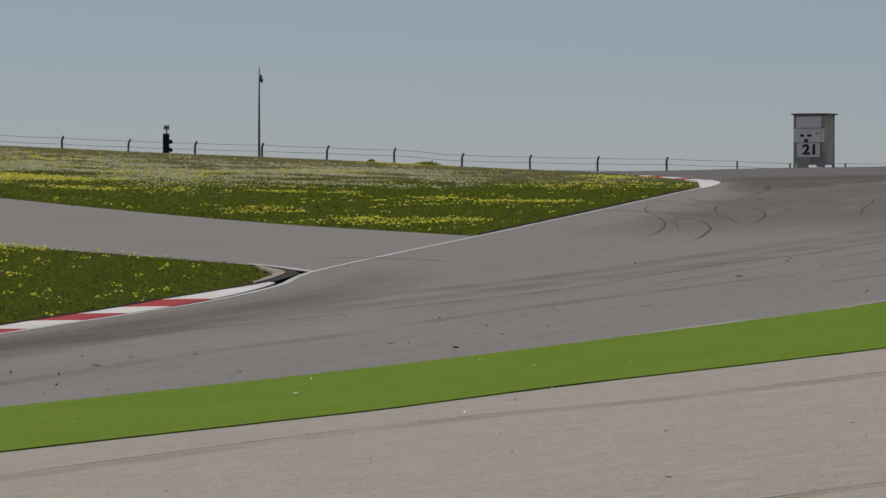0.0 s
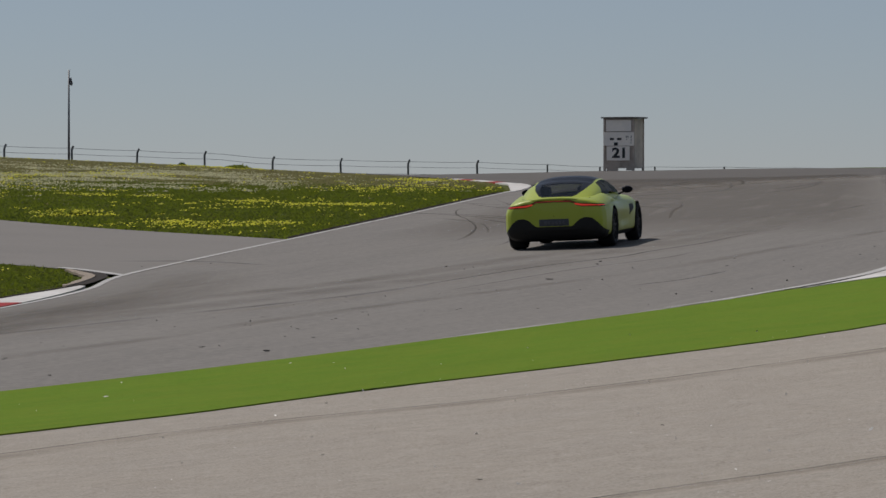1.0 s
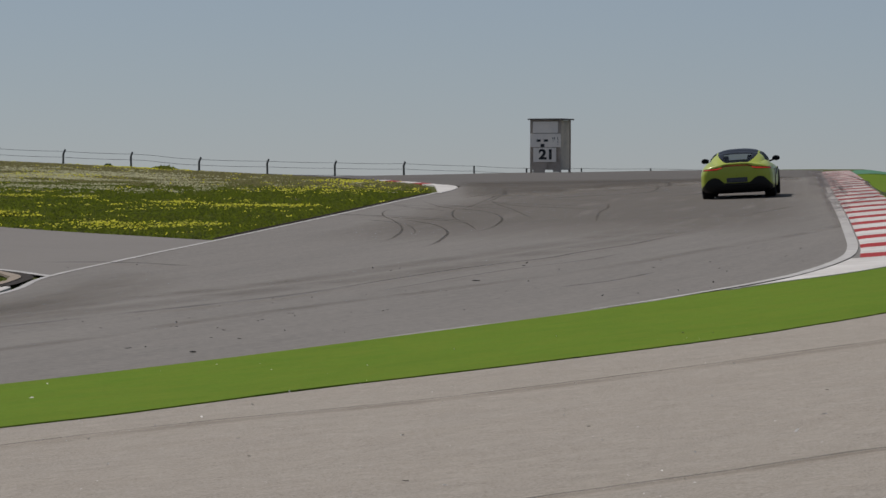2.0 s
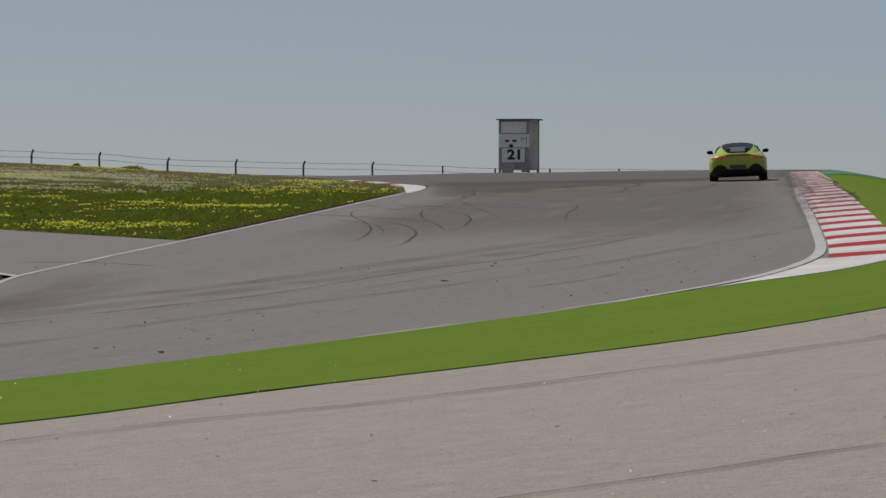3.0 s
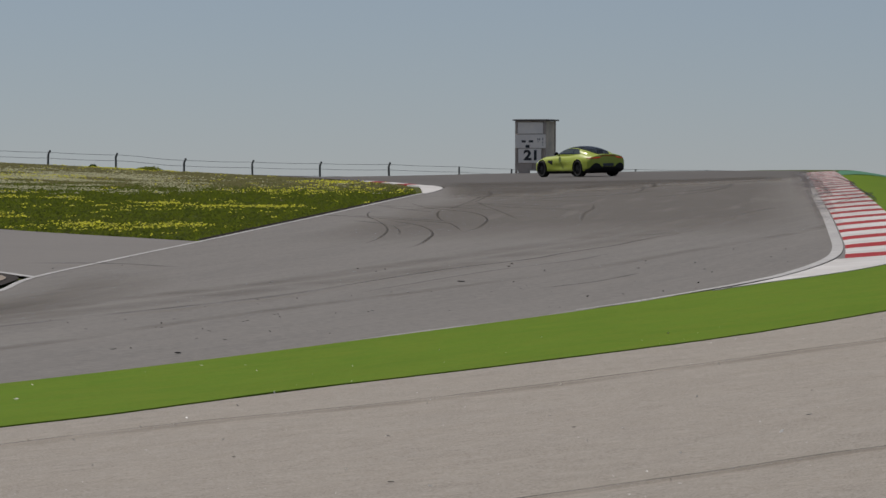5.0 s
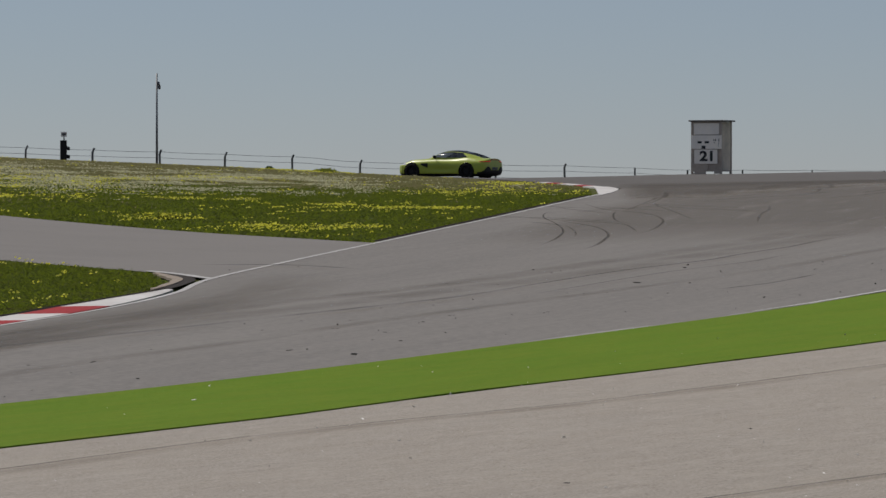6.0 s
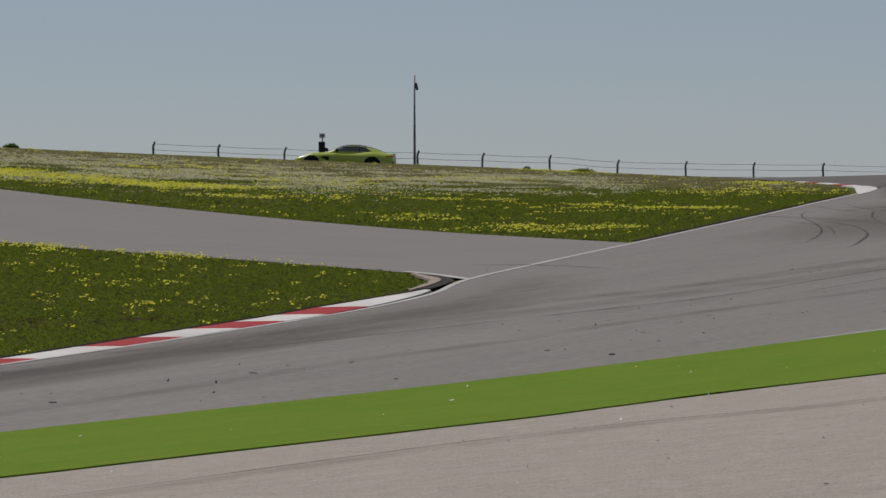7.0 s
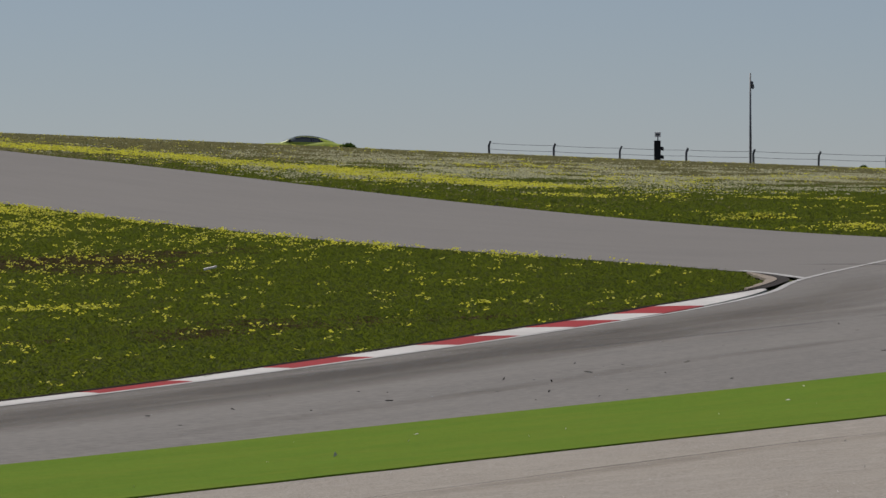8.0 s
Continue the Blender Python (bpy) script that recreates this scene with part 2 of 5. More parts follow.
TURF_OUT = TURF_OUT + np.array([[0.030 * noise.noise((0.7 * q[0], 0.7 * q[1], 2)) + 0.014 * noise.noise((3.1 * q[0], 3.1 * q[1], 6))] for q in TURF_OUT]) * (1, -0.6)
tagged(ribbon("turf_strip", TURF_IN, TURF_OUT, TURF, 36, lift=0.007, skirt=0.03), "bright green artificial turf strip beside the track", "turf", kind="structure")


def part(name, bm, mat, parent=None, label="", smooth=False):
    """One mesh object from a bmesh, under a thing or a part."""
    me = bpy.data.meshes.new(name)
    bm.to_mesh(me)
    bm.free()
    me.materials.append(mat)
    if smooth:
        me.polygons.foreach_set("use_smooth", [True] * len(me.polygons))
    ob = new(name, me)
    if parent:
        ob.parent = parent
    return tagged(ob, label)


def mesh_part(name, co, faces, mat, parent=None, label="", smooth=True):
    """The same from arrays; corners that no face uses are left out."""
    faces = np.asarray(faces, int)
    used, back = np.unique(faces, return_inverse=True)
    me = bpy.data.meshes.new(name)
    me.from_pydata(np.asarray(co)[used].tolist(), [], back.reshape(faces.shape).tolist())
    me.polygons.foreach_set("use_smooth", [smooth] * len(me.polygons))
    me.materials.append(mat)
    ob = new(name, me)
    if parent:
        ob.parent = parent
    return tagged(ob, label)


def box(bm, x0, x1, y0, y1, z0, z1, bevel=0.0, m=None):
    r = bmesh.ops.create_cube(bm, size=1, matrix=(m or Matrix()) @ Matrix.Translation(((x0 + x1) / 2, (y0 + y1) / 2, (z0 + z1) / 2)) @ Matrix.Diagonal((x1 - x0, y1 - y0, z1 - z0, 1)))
    if bevel:
        edges = list({e for v in r["verts"] for e in v.link_edges})
        bmesh.ops.bevel(bm, geom=edges, offset=bevel, segments=2, affect="EDGES", profile=0.6)
    return bm


def rod(bm, a, b, r0, r1=None, sides=10):
    a, b = Vector(a), Vector(b)
    m = Matrix.Translation((a + b) / 2) @ (b - a).to_track_quat("Z", "Y").to_matrix().to_4x4()
    bmesh.ops.create_cone(bm, cap_ends=True, segments=sides, radius1=r0, radius2=r0 if r1 is None else r1, depth=(b - a).length, matrix=m)
    return bm


def lathe(profile, sides=40):
    """A ring turned about the y axis: profile of (y, radius), closed."""
    bm = bmesh.new()
    rings = [[bm.verts.new((r * math.cos(k / sides * math.tau), y, r * math.sin(k / sides * math.tau))) for y, r in profile] for k in range(sides)]
    n = len(profile)
    for k in range(sides):
        for j in range(n):
            bm.faces.new((rings[k][j], rings[k][(j + 1) % n], rings[(k + 1) % sides][(j + 1) % n], rings[(k + 1) % sides][j]))
    bmesh.ops.recalc_face_normals(bm, faces=bm.faces)
    return bm


def glass(name, tint, gloss=0.06):
    m = bpy.data.materials.new(name)
    m.use_nodes = True
    n, ln = m.node_tree.nodes, m.node_tree.links
    n.remove(n["Principled BSDF"])
    see, shine, mix = n.new("ShaderNodeBsdfTransparent"), n.new("ShaderNodeBsdfGlossy"), n.new("ShaderNodeMixShader")
    see.inputs["Color"].default_value = (*tint, 1)
    shine.inputs["Roughness"].default_value = gloss
    mix.inputs[0].default_value = 0.09
    ln.new(see.outputs[0], mix.inputs[1])
    ln.new(shine.outputs[0], mix.inputs[2])
    ln.new(mix.outputs[0], n["Material Output"].inputs["Surface"])
    return m


PAINT = material("lime car paint", (0.292, 0.345, 0.030), 0.4, stain=(3, 0.12, (0.265, 0.315, 0.028)), spec=0.35)
PAINT.node_tree.nodes["Principled BSDF"].inputs["Coat Weight"].default_value = 0.25
PAINT.node_tree.nodes["Principled BSDF"].inputs["Coat Roughness"].default_value = 0.06
BLACK_GLOSS = material("black gloss panel", (0.008, 0.008, 0.011), 0.3, spec=0.05, stain=(4, 0.3, (0.02, 0.02, 0.024)))
BLACK_TRIM = material("black trim", (0.007, 0.007, 0.007), 0.6, spec=0.25, grain=(40, 0.5, (0.012, 0.012, 0.012)))
BLACK_MATT = material("matt black lining", (0.006, 0.006, 0.006), 0.9, grain=(20, 0.5, (0.01, 0.01, 0.01)), spec=0.1)
TYRE = material("tyre rubber", (0.010, 0.010, 0.0105), 0.85, spec=0.2, stain=(5, 0.5, (0.016, 0.015, 0.015)), grain=(40, 0.4, (0.014, 0.014, 0.014)), bump=0.3)
RIM = material("dark alloy", (0.008, 0.008, 0.009), 0.6, spec=0.25, grain=(20, 0.3, (0.012, 0.012, 0.012)))
LEATHER = material("dark leather", (0.02, 0.02, 0.021), 0.6, grain=(30, 0.4, (0.03, 0.03, 0.03)))
WINDOW = glass("tinted car glass", (0.34, 0.36, 0.38))
WINDOW_DARK = glass("dark tinted car glass", (0.16, 0.17, 0.18))
FRIT = material("black glass border", (0.010, 0.010, 0.012), 0.2, spec=0.08, stain=(4, 0.3, (0.016, 0.016, 0.019)))
SCREEN = glass("clear car glass", (0.85, 0.87, 0.87))
CHROME = material("bright metal", (0.6, 0.6, 0.6), 0.2, metal=1.0, grain=(20, 0.3, (0.5, 0.5, 0.5)))
LAMP_RED = material("red lamp glass", (0.20, 0.010, 0.010), 0.25, stain=(20, 0.3, (0.25, 0.01, 0.01)))
LAMP_RED.node_tree.nodes["Principled BSDF"].inputs["Emission Color"].default_value = (1.0, 0.06, 0.02, 1)
LAMP_RED.node_tree.nodes["Principled BSDF"].inputs["Emission Strength"].default_value = 0.30
LAMP_STRIP = material("dark red light strip", (0.03, 0.006, 0.006), 0.3, stain=(20, 0.3, (0.06, 0.006, 0.006)))
LAMP_STRIP.node_tree.nodes["Principled BSDF"].inputs["Emission Color"].default_value = (1.0, 0.06, 0.02, 1)
LAMP_STRIP.node_tree.nodes["Principled BSDF"].inputs["Emission Strength"].default_value = 0.12
LAMP_WHITE = material("headlamp glass", (0.5, 0.5, 0.5), 0.1, stain=(15, 0.4, (0.2, 0.2, 0.2)))
PLATE = material("dark number plate", (0.03, 0.035, 0.05), 0.4, grain=(30, 0.3, (0.04, 0.045, 0.06)))
PLATE_BAR = material("number plate bar", (0.045, 0.05, 0.065), 0.5, grain=(30, 0.3, (0.12, 0.13, 0.16)))


# ---- the car: x ahead from the rear axle, y to its left, z up from the road ----
AXLES, WHEEL_R = (0.0, 2.704), 0.345


def smooth_line(x, xs, ys, width):
    """A line through corners, with the corners rounded over width."""
    off = np.linspace(-1, 1, 9) * width
    k = np.exp(-(off / width * 1.6) ** 2)
    return sum(kk * np.interp(x + o, xs, ys) for kk, o in zip(k, off)) / k.sum()


def loft(x, ys, zs):
    """Corners and faces of a skin through sections (one row for each x), closed round each section."""
    n, m = ys.shape
    co = np.stack([np.repeat(x[:, None], m, 1), ys, zs], -1).reshape(-1, 3)
    i, j = np.meshgrid(np.arange(n - 1), np.arange(m), indexing="ij")
    j2 = (j + 1) % m
    return co, np.stack([i * m + j, i * m + j2, (i + 1) * m + j2, (i + 1) * m + j], -1).reshape(-1, 4)


def power(v, e):
    return np.sign(v) * np.abs(v) ** e


def car_body(car):
    x = np.r_[-0.900, -0.898 + 0.118 * np.linspace(0, 1, 26) ** 1.8, np.arange(-0.77, -0.4, 0.009), np.arange(-0.4, 3.40, 0.014), 3.40 + 0.16 * (1 - (1 - np.linspace(0, 1, 20)) ** 1.8)]
    w = smooth_line(x, (-0.92, -0.90, -0.89, -0.86, -0.80, -0.68, -0.4, 0, 0.4, 0.9, 1.4, 1.9, 2.3, 2.7, 3.0, 3.25, 3.42, 3.52, 3.56), (0.48, 0.52, 0.66, 0.78, 0.86, 0.915, 0.955, 0.968, 0.95, 0.905, 0.89, 0.905, 0.935, 0.95, 0.93, 0.86, 0.72, 0.52, 0.2), 0.02)
    zc = smooth_line(x, (-0.92, -0.90, -0.88, -0.85, -0.6, 0, 0.5, 1.5, 1.95, 2.3, 2.7, 3.1, 3.35, 3.5, 3.56), (0.80, 0.84, 0.885, 0.90, 0.915, 0.95, 0.95, 0.95, 0.93, 0.885, 0.83, 0.745, 0.655, 0.57, 0.5), 0.015)
    zb = smooth_line(x, (-0.9, -0.86, -0.8, -0.6, 3.2, 3.45, 3.56), (0.36, 0.26, 0.185, 0.14, 0.13, 0.18, 0.4), 0.03)
    zm = np.full_like(x, 0.52)
    a = np.linspace(0, math.tau, 6000)
    fy, fz = 0.9 * power(np.cos(a), np.where(np.sin(a) >= 0, 0.50, 0.32)), 0.37 * power(np.sin(a), np.where(np.sin(a) >= 0, 0.62, 0.40))
    run = np.r_[0, np.cumsum(np.hypot(np.diff(fy), np.diff(fz)))]
    a = np.interp(np.linspace(0, run[-1], 500, endpoint=False), run, a)   # evenly spaced round the section
    c, s = np.cos(a), np.sin(a)
    e1 = np.where(s >= 0, 0.50, 0.32)
    e2 = np.where(s >= 0, 0.62, 0.40)
    ys = w[:, None] * power(c, e1)[None, :]
    lift = np.where(s >= 0, 1, 0)
    zs = zm[:, None] + np.where(s >= 0, (zc - zm)[:, None], (zm - zb)[:, None]) * power(s, e2)[None, :]
    hump = 0.055 * np.exp(-((np.abs(ys) - 0.74) / 0.15) ** 2) * (np.exp(-((x[:, None] + 0.0) / 0.5) ** 2) + 0.9 * np.exp(-((x[:, None] - 2.68) / 0.42) ** 2))
    zs = zs + hump * lift * np.clip((zs - 0.55) / 0.2, 0, 1)
    tuck = 0.035 * np.exp(-((x[:, None] - 1.35) / 0.55) ** 2) * np.exp(-((zs - 0.42) / 0.13) ** 2)   # waist in the doors
    ys = ys * (1 - tuck)
    k = np.linspace(0.02, 1, 56)[:-1]      # the tail's own face, closing the first section
    ys = np.vstack([k[:, None] * ys[0][None, :], ys])
    zs = np.vstack([0.60 + k[:, None] * (zs[0] - 0.60)[None, :], zs])
    x = np.r_[-0.900 - 0.012 * (1 - k * k), x]
    co, fa = loft(x, ys, zs)
    for xa in AXLES:   # round wheel arches
        d = np.hypot(co[:, 0] - xa, co[:, 2] - WHEEL_R)
        ring = (np.abs(d - 0.392) < 0.012) & (np.abs(co[:, 1]) > 0.5)
        for ax, mid in ((0, xa), (2, WHEEL_R)):
            co[ring, ax] = mid + (co[ring, ax] - mid) * 0.392 / d[ring]
    EDGE = ((0, 0.33, 0.46, 0.56, 0.68, 0.78, 0.87, 0.97), (0.41, 0.41, 0.53, 0.565, 0.55, 0.47, 0.36, 0.27))
    lip = smooth_line(np.abs(co[:, 1]), *EDGE, 0.04)
    near = (co[:, 0] < -0.5) & (np.abs(co[:, 2] - lip) < 0.008)
    co[near, 2] = lip[near]
    mid = co[fa].mean(1)
    X, Y, Z = mid[:, 0], np.abs(mid[:, 1]), mid[:, 2]
    hole = np.zeros(len(fa), bool)
    for xa in AXLES:
        hole |= (np.hypot(X - xa, Z - WHEEL_R) < 0.388) & (Y > 0.5)
    hole |= (X > -0.42) & (X < 1.86) & (Y < 0.60) & (Z > 0.8)    # under the cabin
    left = ~hole

    def take(mask):
        nonlocal left
        got = left & mask
        left = left & ~mask
        return got
    rear = X < -0.52
    edge = smooth_line(Y, *EDGE, 0.04)
    rearlow = take(rear & (Z < edge))
    plate = take((X < -0.8) & (Y < 0.27) & (Z > 0.42) & (Z < 0.545))
    lampz = np.interp(Y, (0.36, 0.5, 0.88), (0.815, 0.785, 0.765))
    lamp = (X < -0.6) & (Y > 0.38) & (np.abs(Z - lampz) < np.interp(Y, (0.38, 0.5, 0.7, 0.9), (0.014, 0.017, 0.012, 0.006)))
    lamp_l, lamp_r = take(lamp & (mid[:, 1] > 0)), take(lamp & (mid[:, 1] < 0))
    # black round the lamps, carried on between them as painted shade under the lip
    band = np.where(Y > 0.40, lampz, np.interp(Y, (0, 0.3, 0.40), (0.862, 0.855, 0.82)))
    surround_at = (X < -0.6) & (np.abs(Z - band) < np.interp(Y, (0, 0.38, 0.5, 0.9), (0.019, 0.018, 0.032, 0.022)))
    strip = take((X < -0.8) & (Y < 0.40) & (np.abs(Z - np.interp(Y, (0, 0.3, 0.40), (0.862, 0.855, 0.82))) < np.interp(Y, (0, 0.26, 0.36), (0.009, 0.008, 0.003))))
    surround = take(surround_at)
    sill = take((Z < 0.245))
    vent = (X > 1.93) & (X < 2.26) & (Z > 0.50 + 0.35 * (X - 1.93)) & (Z < 0.70) & (Y > 0.6)
    vents = [take(vent & (mid[:, 1] > 0)), take(vent & (mid[:, 1] < 0))]
    head = (X > 3.0) & (Z > 0.62) & (Z < 0.69) & (Y > 0.5)
    heads = [take(head & (mid[:, 1] > 0)), take(head & (mid[:, 1] < 0))]
    grille = take((X > 3.3) & (Y < 0.55) & (Z < 0.46))
    door = (X > 0.70) & (X < 1.88) & (Z > 0.29) & (Z < 0.905) & (Y > 0.55)
    doors = [take(door & (mid[:, 1] > 0)), take(door & (mid[:, 1] < 0))]
    bonnet = take((X > 2.05) & (Y < 0.70) & (Z > 0.66))
    bumper = take((X < -0.62) & (Z < 0.73))
    for got in doors:
        mesh_part("door", co, fa[got], PAINT, car)
    mesh_part("bonnet", co, fa[bonnet], PAINT, car)
    mesh_part("rear_bumper", co, fa[bumper], PAINT, car)
    bodywork = mesh_part("body", co, fa[left], PAINT, car)
    mesh_part("rear_diffuser", co, fa[rearlow], BLACK_TRIM, car, "black rear diffuser")
    pl = mesh_part("number_plate", co, fa[plate], PLATE, car, "dark number plate")
    bm = bmesh.new()
    for k in range(6):
        box(bm, -0.922, -0.906, -0.19 + k * 0.065, -0.15 + k * 0.065, 0.455, 0.51)
    part("plate_bar", bm, PLATE_BAR, pl)
    for got in (lamp_l, lamp_r):
        mesh_part("tail_lamp", co, fa[got], LAMP_RED, car, "slim red tail lamp")
    mesh_part("light_strip", co, fa[strip], LAMP_STRIP, car, "thin red light strip under the tail lip")
    mesh_part("lamp_surround_lip_shade", co, fa[surround], BLACK_GLOSS, car, "black surround of the tail lamps, with painted shade under the tail lip")
    mesh_part("sill", co, fa[sill], BLACK_TRIM, car, "black lower sill")
    for got in vents:
        mesh_part("side_vent", co, fa[got], BLACK_TRIM, car, "black side vent")
    for got in heads:
        mesh_part("headlamp", co, fa[got], LAMP_WHITE, car)
    mesh_part("grille", co, fa[grille], BLACK_TRIM, car, "black radiator grille")
    bm = bmesh.new()   # tail lip, a thin upswept edge
    pts = [(-0.900 + 0.13 * (abs(y) / 0.64) ** 2.5, y, 0.916 - 0.075 * (abs(y) / 0.64) ** 2.6) for y in np.linspace(-0.64, 0.64, 41)]
    rows = [[bm.verts.new((px + dx, py, pz + dz)) for dx, dz in ((-0.010, 0.0), (0.13, -0.012), (0.13, -0.06), (0.012, -0.05))] for px, py, pz in pts]
    for p, q in zip(rows, rows[1:]):
        for k in range(4):
            bm.faces.new((p[k], p[(k + 1) % 4], q[(k + 1) % 4], q[k]))
    bm.faces.new(rows[0]); bm.faces.new(rows[-1][::-1])
    bmesh.ops.recalc_face_normals(bm, faces=bm.faces)
    part("tail_lip", bm, PAINT, car, smooth=True)
    for xa in AXLES:   # linings of the wheel arches
        for side in (-1, 1):
            bm = bmesh.new()
            prof = [(side * 0.5, 0.0), (side * 0.5, 0.386), (side * 0.93, 0.386)]
            ring = [[bm.verts.new((xa + r * math.cos(t), y, WHEEL_R + r * math.sin(t))) for y, r in prof[1:]] for t in np.linspace(-0.45, math.pi + 0.45, 40)]
            hub = bm.verts.new((xa, side * 0.5, WHEEL_R))
            for p, q in zip(ring, ring[1:]):
                bm.faces.new((p[0], p[1], q[1], q[0]))
                bm.faces.new((hub, p[0], q[0]))
            part("arch_lining", bm, BLACK_MATT, car)
    # chrome bead added on the left, standing in for a sun glint on the diffuser
    bm = bmesh.new()
    bmesh.ops.create_uvsphere(bm, u_segments=14, v_segments=8, radius=1, matrix=Matrix.Translation((-0.862, 0.64, 0.53)) @ Matrix.Diagonal((0.02, 0.045, 0.016, 1)))
    part("glint_bead", bm, CHROME, car, "small bright metal bead added to give a sun glint", smooth=True)
    for y in (-0.62, -0.52, 0.52, 0.62):   # exhaust tips
        bm = lathe([(-0.06, 0.042), (0.06, 0.042), (0.06, 0.034), (-0.06, 0.034)], 20)
        bmesh.ops.transform(bm, matrix=pose(-0.90 + 0.1 * (abs(y) / 0.62) ** 2, y, 0.335, 0, 0, 90), verts=bm.verts)
        part("exhaust_tip", bm, RIM, car, "dark exhaust tip", smooth=True)
    return bodywork


def car_cabin(car):
    x = np.arange(-0.66, 2.081, 0.0125)
    zr = smooth_line(x, (-0.66, -0.5, -0.2, 0.2, 0.6, 0.9, 1.2, 1.5, 1.8, 2.0, 2.08), (0.875, 0.945, 1.07, 1.185, 1.258, 1.275, 1.26, 1.195, 1.07, 0.965, 0.90), 0.10)
    wb = smooth_line(x, (-0.66, -0.4, 0, 0.5, 1.2, 1.7, 2.0, 2.08), (0.52, 0.66, 0.735, 0.765, 0.77, 0.755, 0.70, 0.62), 0.12)
    a = np.linspace(0, math.pi, 190)
    c, s = np.cos(a), np.sin(a)
    base = 0.84
    ys = wb[:, None] * power(c, 0.78)[None, :]
    zs = base + np.clip(zr - base, 0.01, None)[:, None] * power(s, 0.74)[None, :]
    n, m = ys.shape
    co = np.stack([np.repeat(x[:, None], m, 1), ys, zs], -1).reshape(-1, 3)
    i, j = np.meshgrid(np.arange(n - 1), np.arange(m - 1), indexing="ij")
    fa = np.stack([i * m + j, i * m + j + 1, (i + 1) * m + j + 1, (i + 1) * m + j], -1).reshape(-1, 4)
    mid = co[fa].mean(1)
    X, Y, Z = mid[:, 0], np.abs(mid[:, 1]), mid[:, 2]
    top = Y < np.interp(X, (-0.53, -0.45, -0.2, 0.2, 0.7, 1.2, 1.6, 1.95), (0.28, 0.35, 0.45, 0.52, 0.52, 0.52, 0.59, 0.66))
    rim = np.clip(np.interp(X, x, zr), 0.9, 2)
    rear, roof, screen = top & (X > -0.53) & (X < 0.30), top & (X >= 0.30) & (X < 1.42), top & (X >= 1.42) & (X < 1.98)
    side = ~top & (X > 0.02) & (X < 1.80) & (Z > 0.935) & (Z < base + (rim - base) * 0.80) & (Z < 0.935 + (X - 0.02) * 0.62) & (Z < 0.935 + (1.80 - X) * 0.62)
    pillar = side & (np.abs(X - 0.62) < 0.012)
    side &= ~pillar
    pane = rear & (Y < np.interp(X, (-0.45, -0.2, 0.1), (0.30, 0.37, 0.38))) & (X > -0.49) & (X < 0.10)
    mesh_part("roof_rail", co, fa[~(rear | roof | screen | side | pillar)], PAINT, car, "lime roof rail and pillars")
    inner = co * (1, 0.972, 1) - (0, 0, 0.016)
    mesh_part("headliner", inner, fa[~(pane | screen | side)], BLACK_MATT, car, "black headlining")
    mesh_part("roof_panel", co, fa[roof], BLACK_GLOSS, car, "gloss black roof panel")
    mesh_part("rear_window", co, fa[pane], WINDOW, car, "tinted rear window")
    mesh_part("window_border", co, fa[rear & ~pane], FRIT, car, "black border of the rear window")
    mesh_part("windscreen", co, fa[screen], SCREEN, car)
    for sg in (1, -1):
        mesh_part("side_window", co, fa[side & (mid[:, 1] * sg > 0)], WINDOW_DARK, car, "dark tinted side window")
        mesh_part("window_pillar", co, fa[pillar & (mid[:, 1] * sg > 0)], BLACK_GLOSS, car)
    bm = bmesh.new()   # cabin tub and dashboard
    box(bm, -0.55, 1.95, -0.70, 0.70, 0.30, 0.34)
    box(bm, -0.60, -0.20, -0.62, 0.62, 0.34, 0.90)
    box(bm, 1.55, 1.95, -0.68, 0.68, 0.34, 0.90)
    box(bm, -0.55, 1.95, -0.72, -0.69, 0.34, 0.88)
    box(bm, -0.55, 1.95, 0.69, 0.72, 0.34, 0.88)
    part("cabin_lining", bm, BLACK_MATT, car, "black cabin lining")
    for y in (-0.37, 0.37):
        bm = bmesh.new()
        box(bm, 0.45, 0.95, y - 0.24, y + 0.24, 0.34, 0.52, 0.04)
        box(bm, -0.06, 0.08, y - 0.23, y + 0.23, 0.40, 0.94, 0.04, Matrix.Translation((0.35, 0, 0)) @ pose(0, 0, 0, 0, -12, 0))
        seat = part("seat", bm, LEATHER, car, "dark leather seat")
        bm = bmesh.new()
        box(bm, 0.20, 0.31, y - 0.13, y + 0.13, 0.92, 1.10, 0.04)
        part("headrest", bm, LEATHER, seat)


def car_mirror(car, side):
    bm = bmesh.new()
    bmesh.ops.create_uvsphere(bm, u_segments=20, v_segments=12, radius=1, matrix=pose(1.58, side * 0.935, 0.975, 0, 0, side * 8) @ Matrix.Diagonal((0.08, 0.105, 0.068, 1)))
    for v in bm.verts:
        v.co.x = max(v.co.x, 1.535)
    shell = part("mirror", bm, BLACK_GLOSS, car, "black door mirror", smooth=True)
    bm = rod(bmesh.new(), (1.60, side * 0.76, 0.90), (1.60, side * 0.89, 0.945), 0.022, 0.016)
    part("mirror_stalk", bm, BLACK_TRIM, shell)


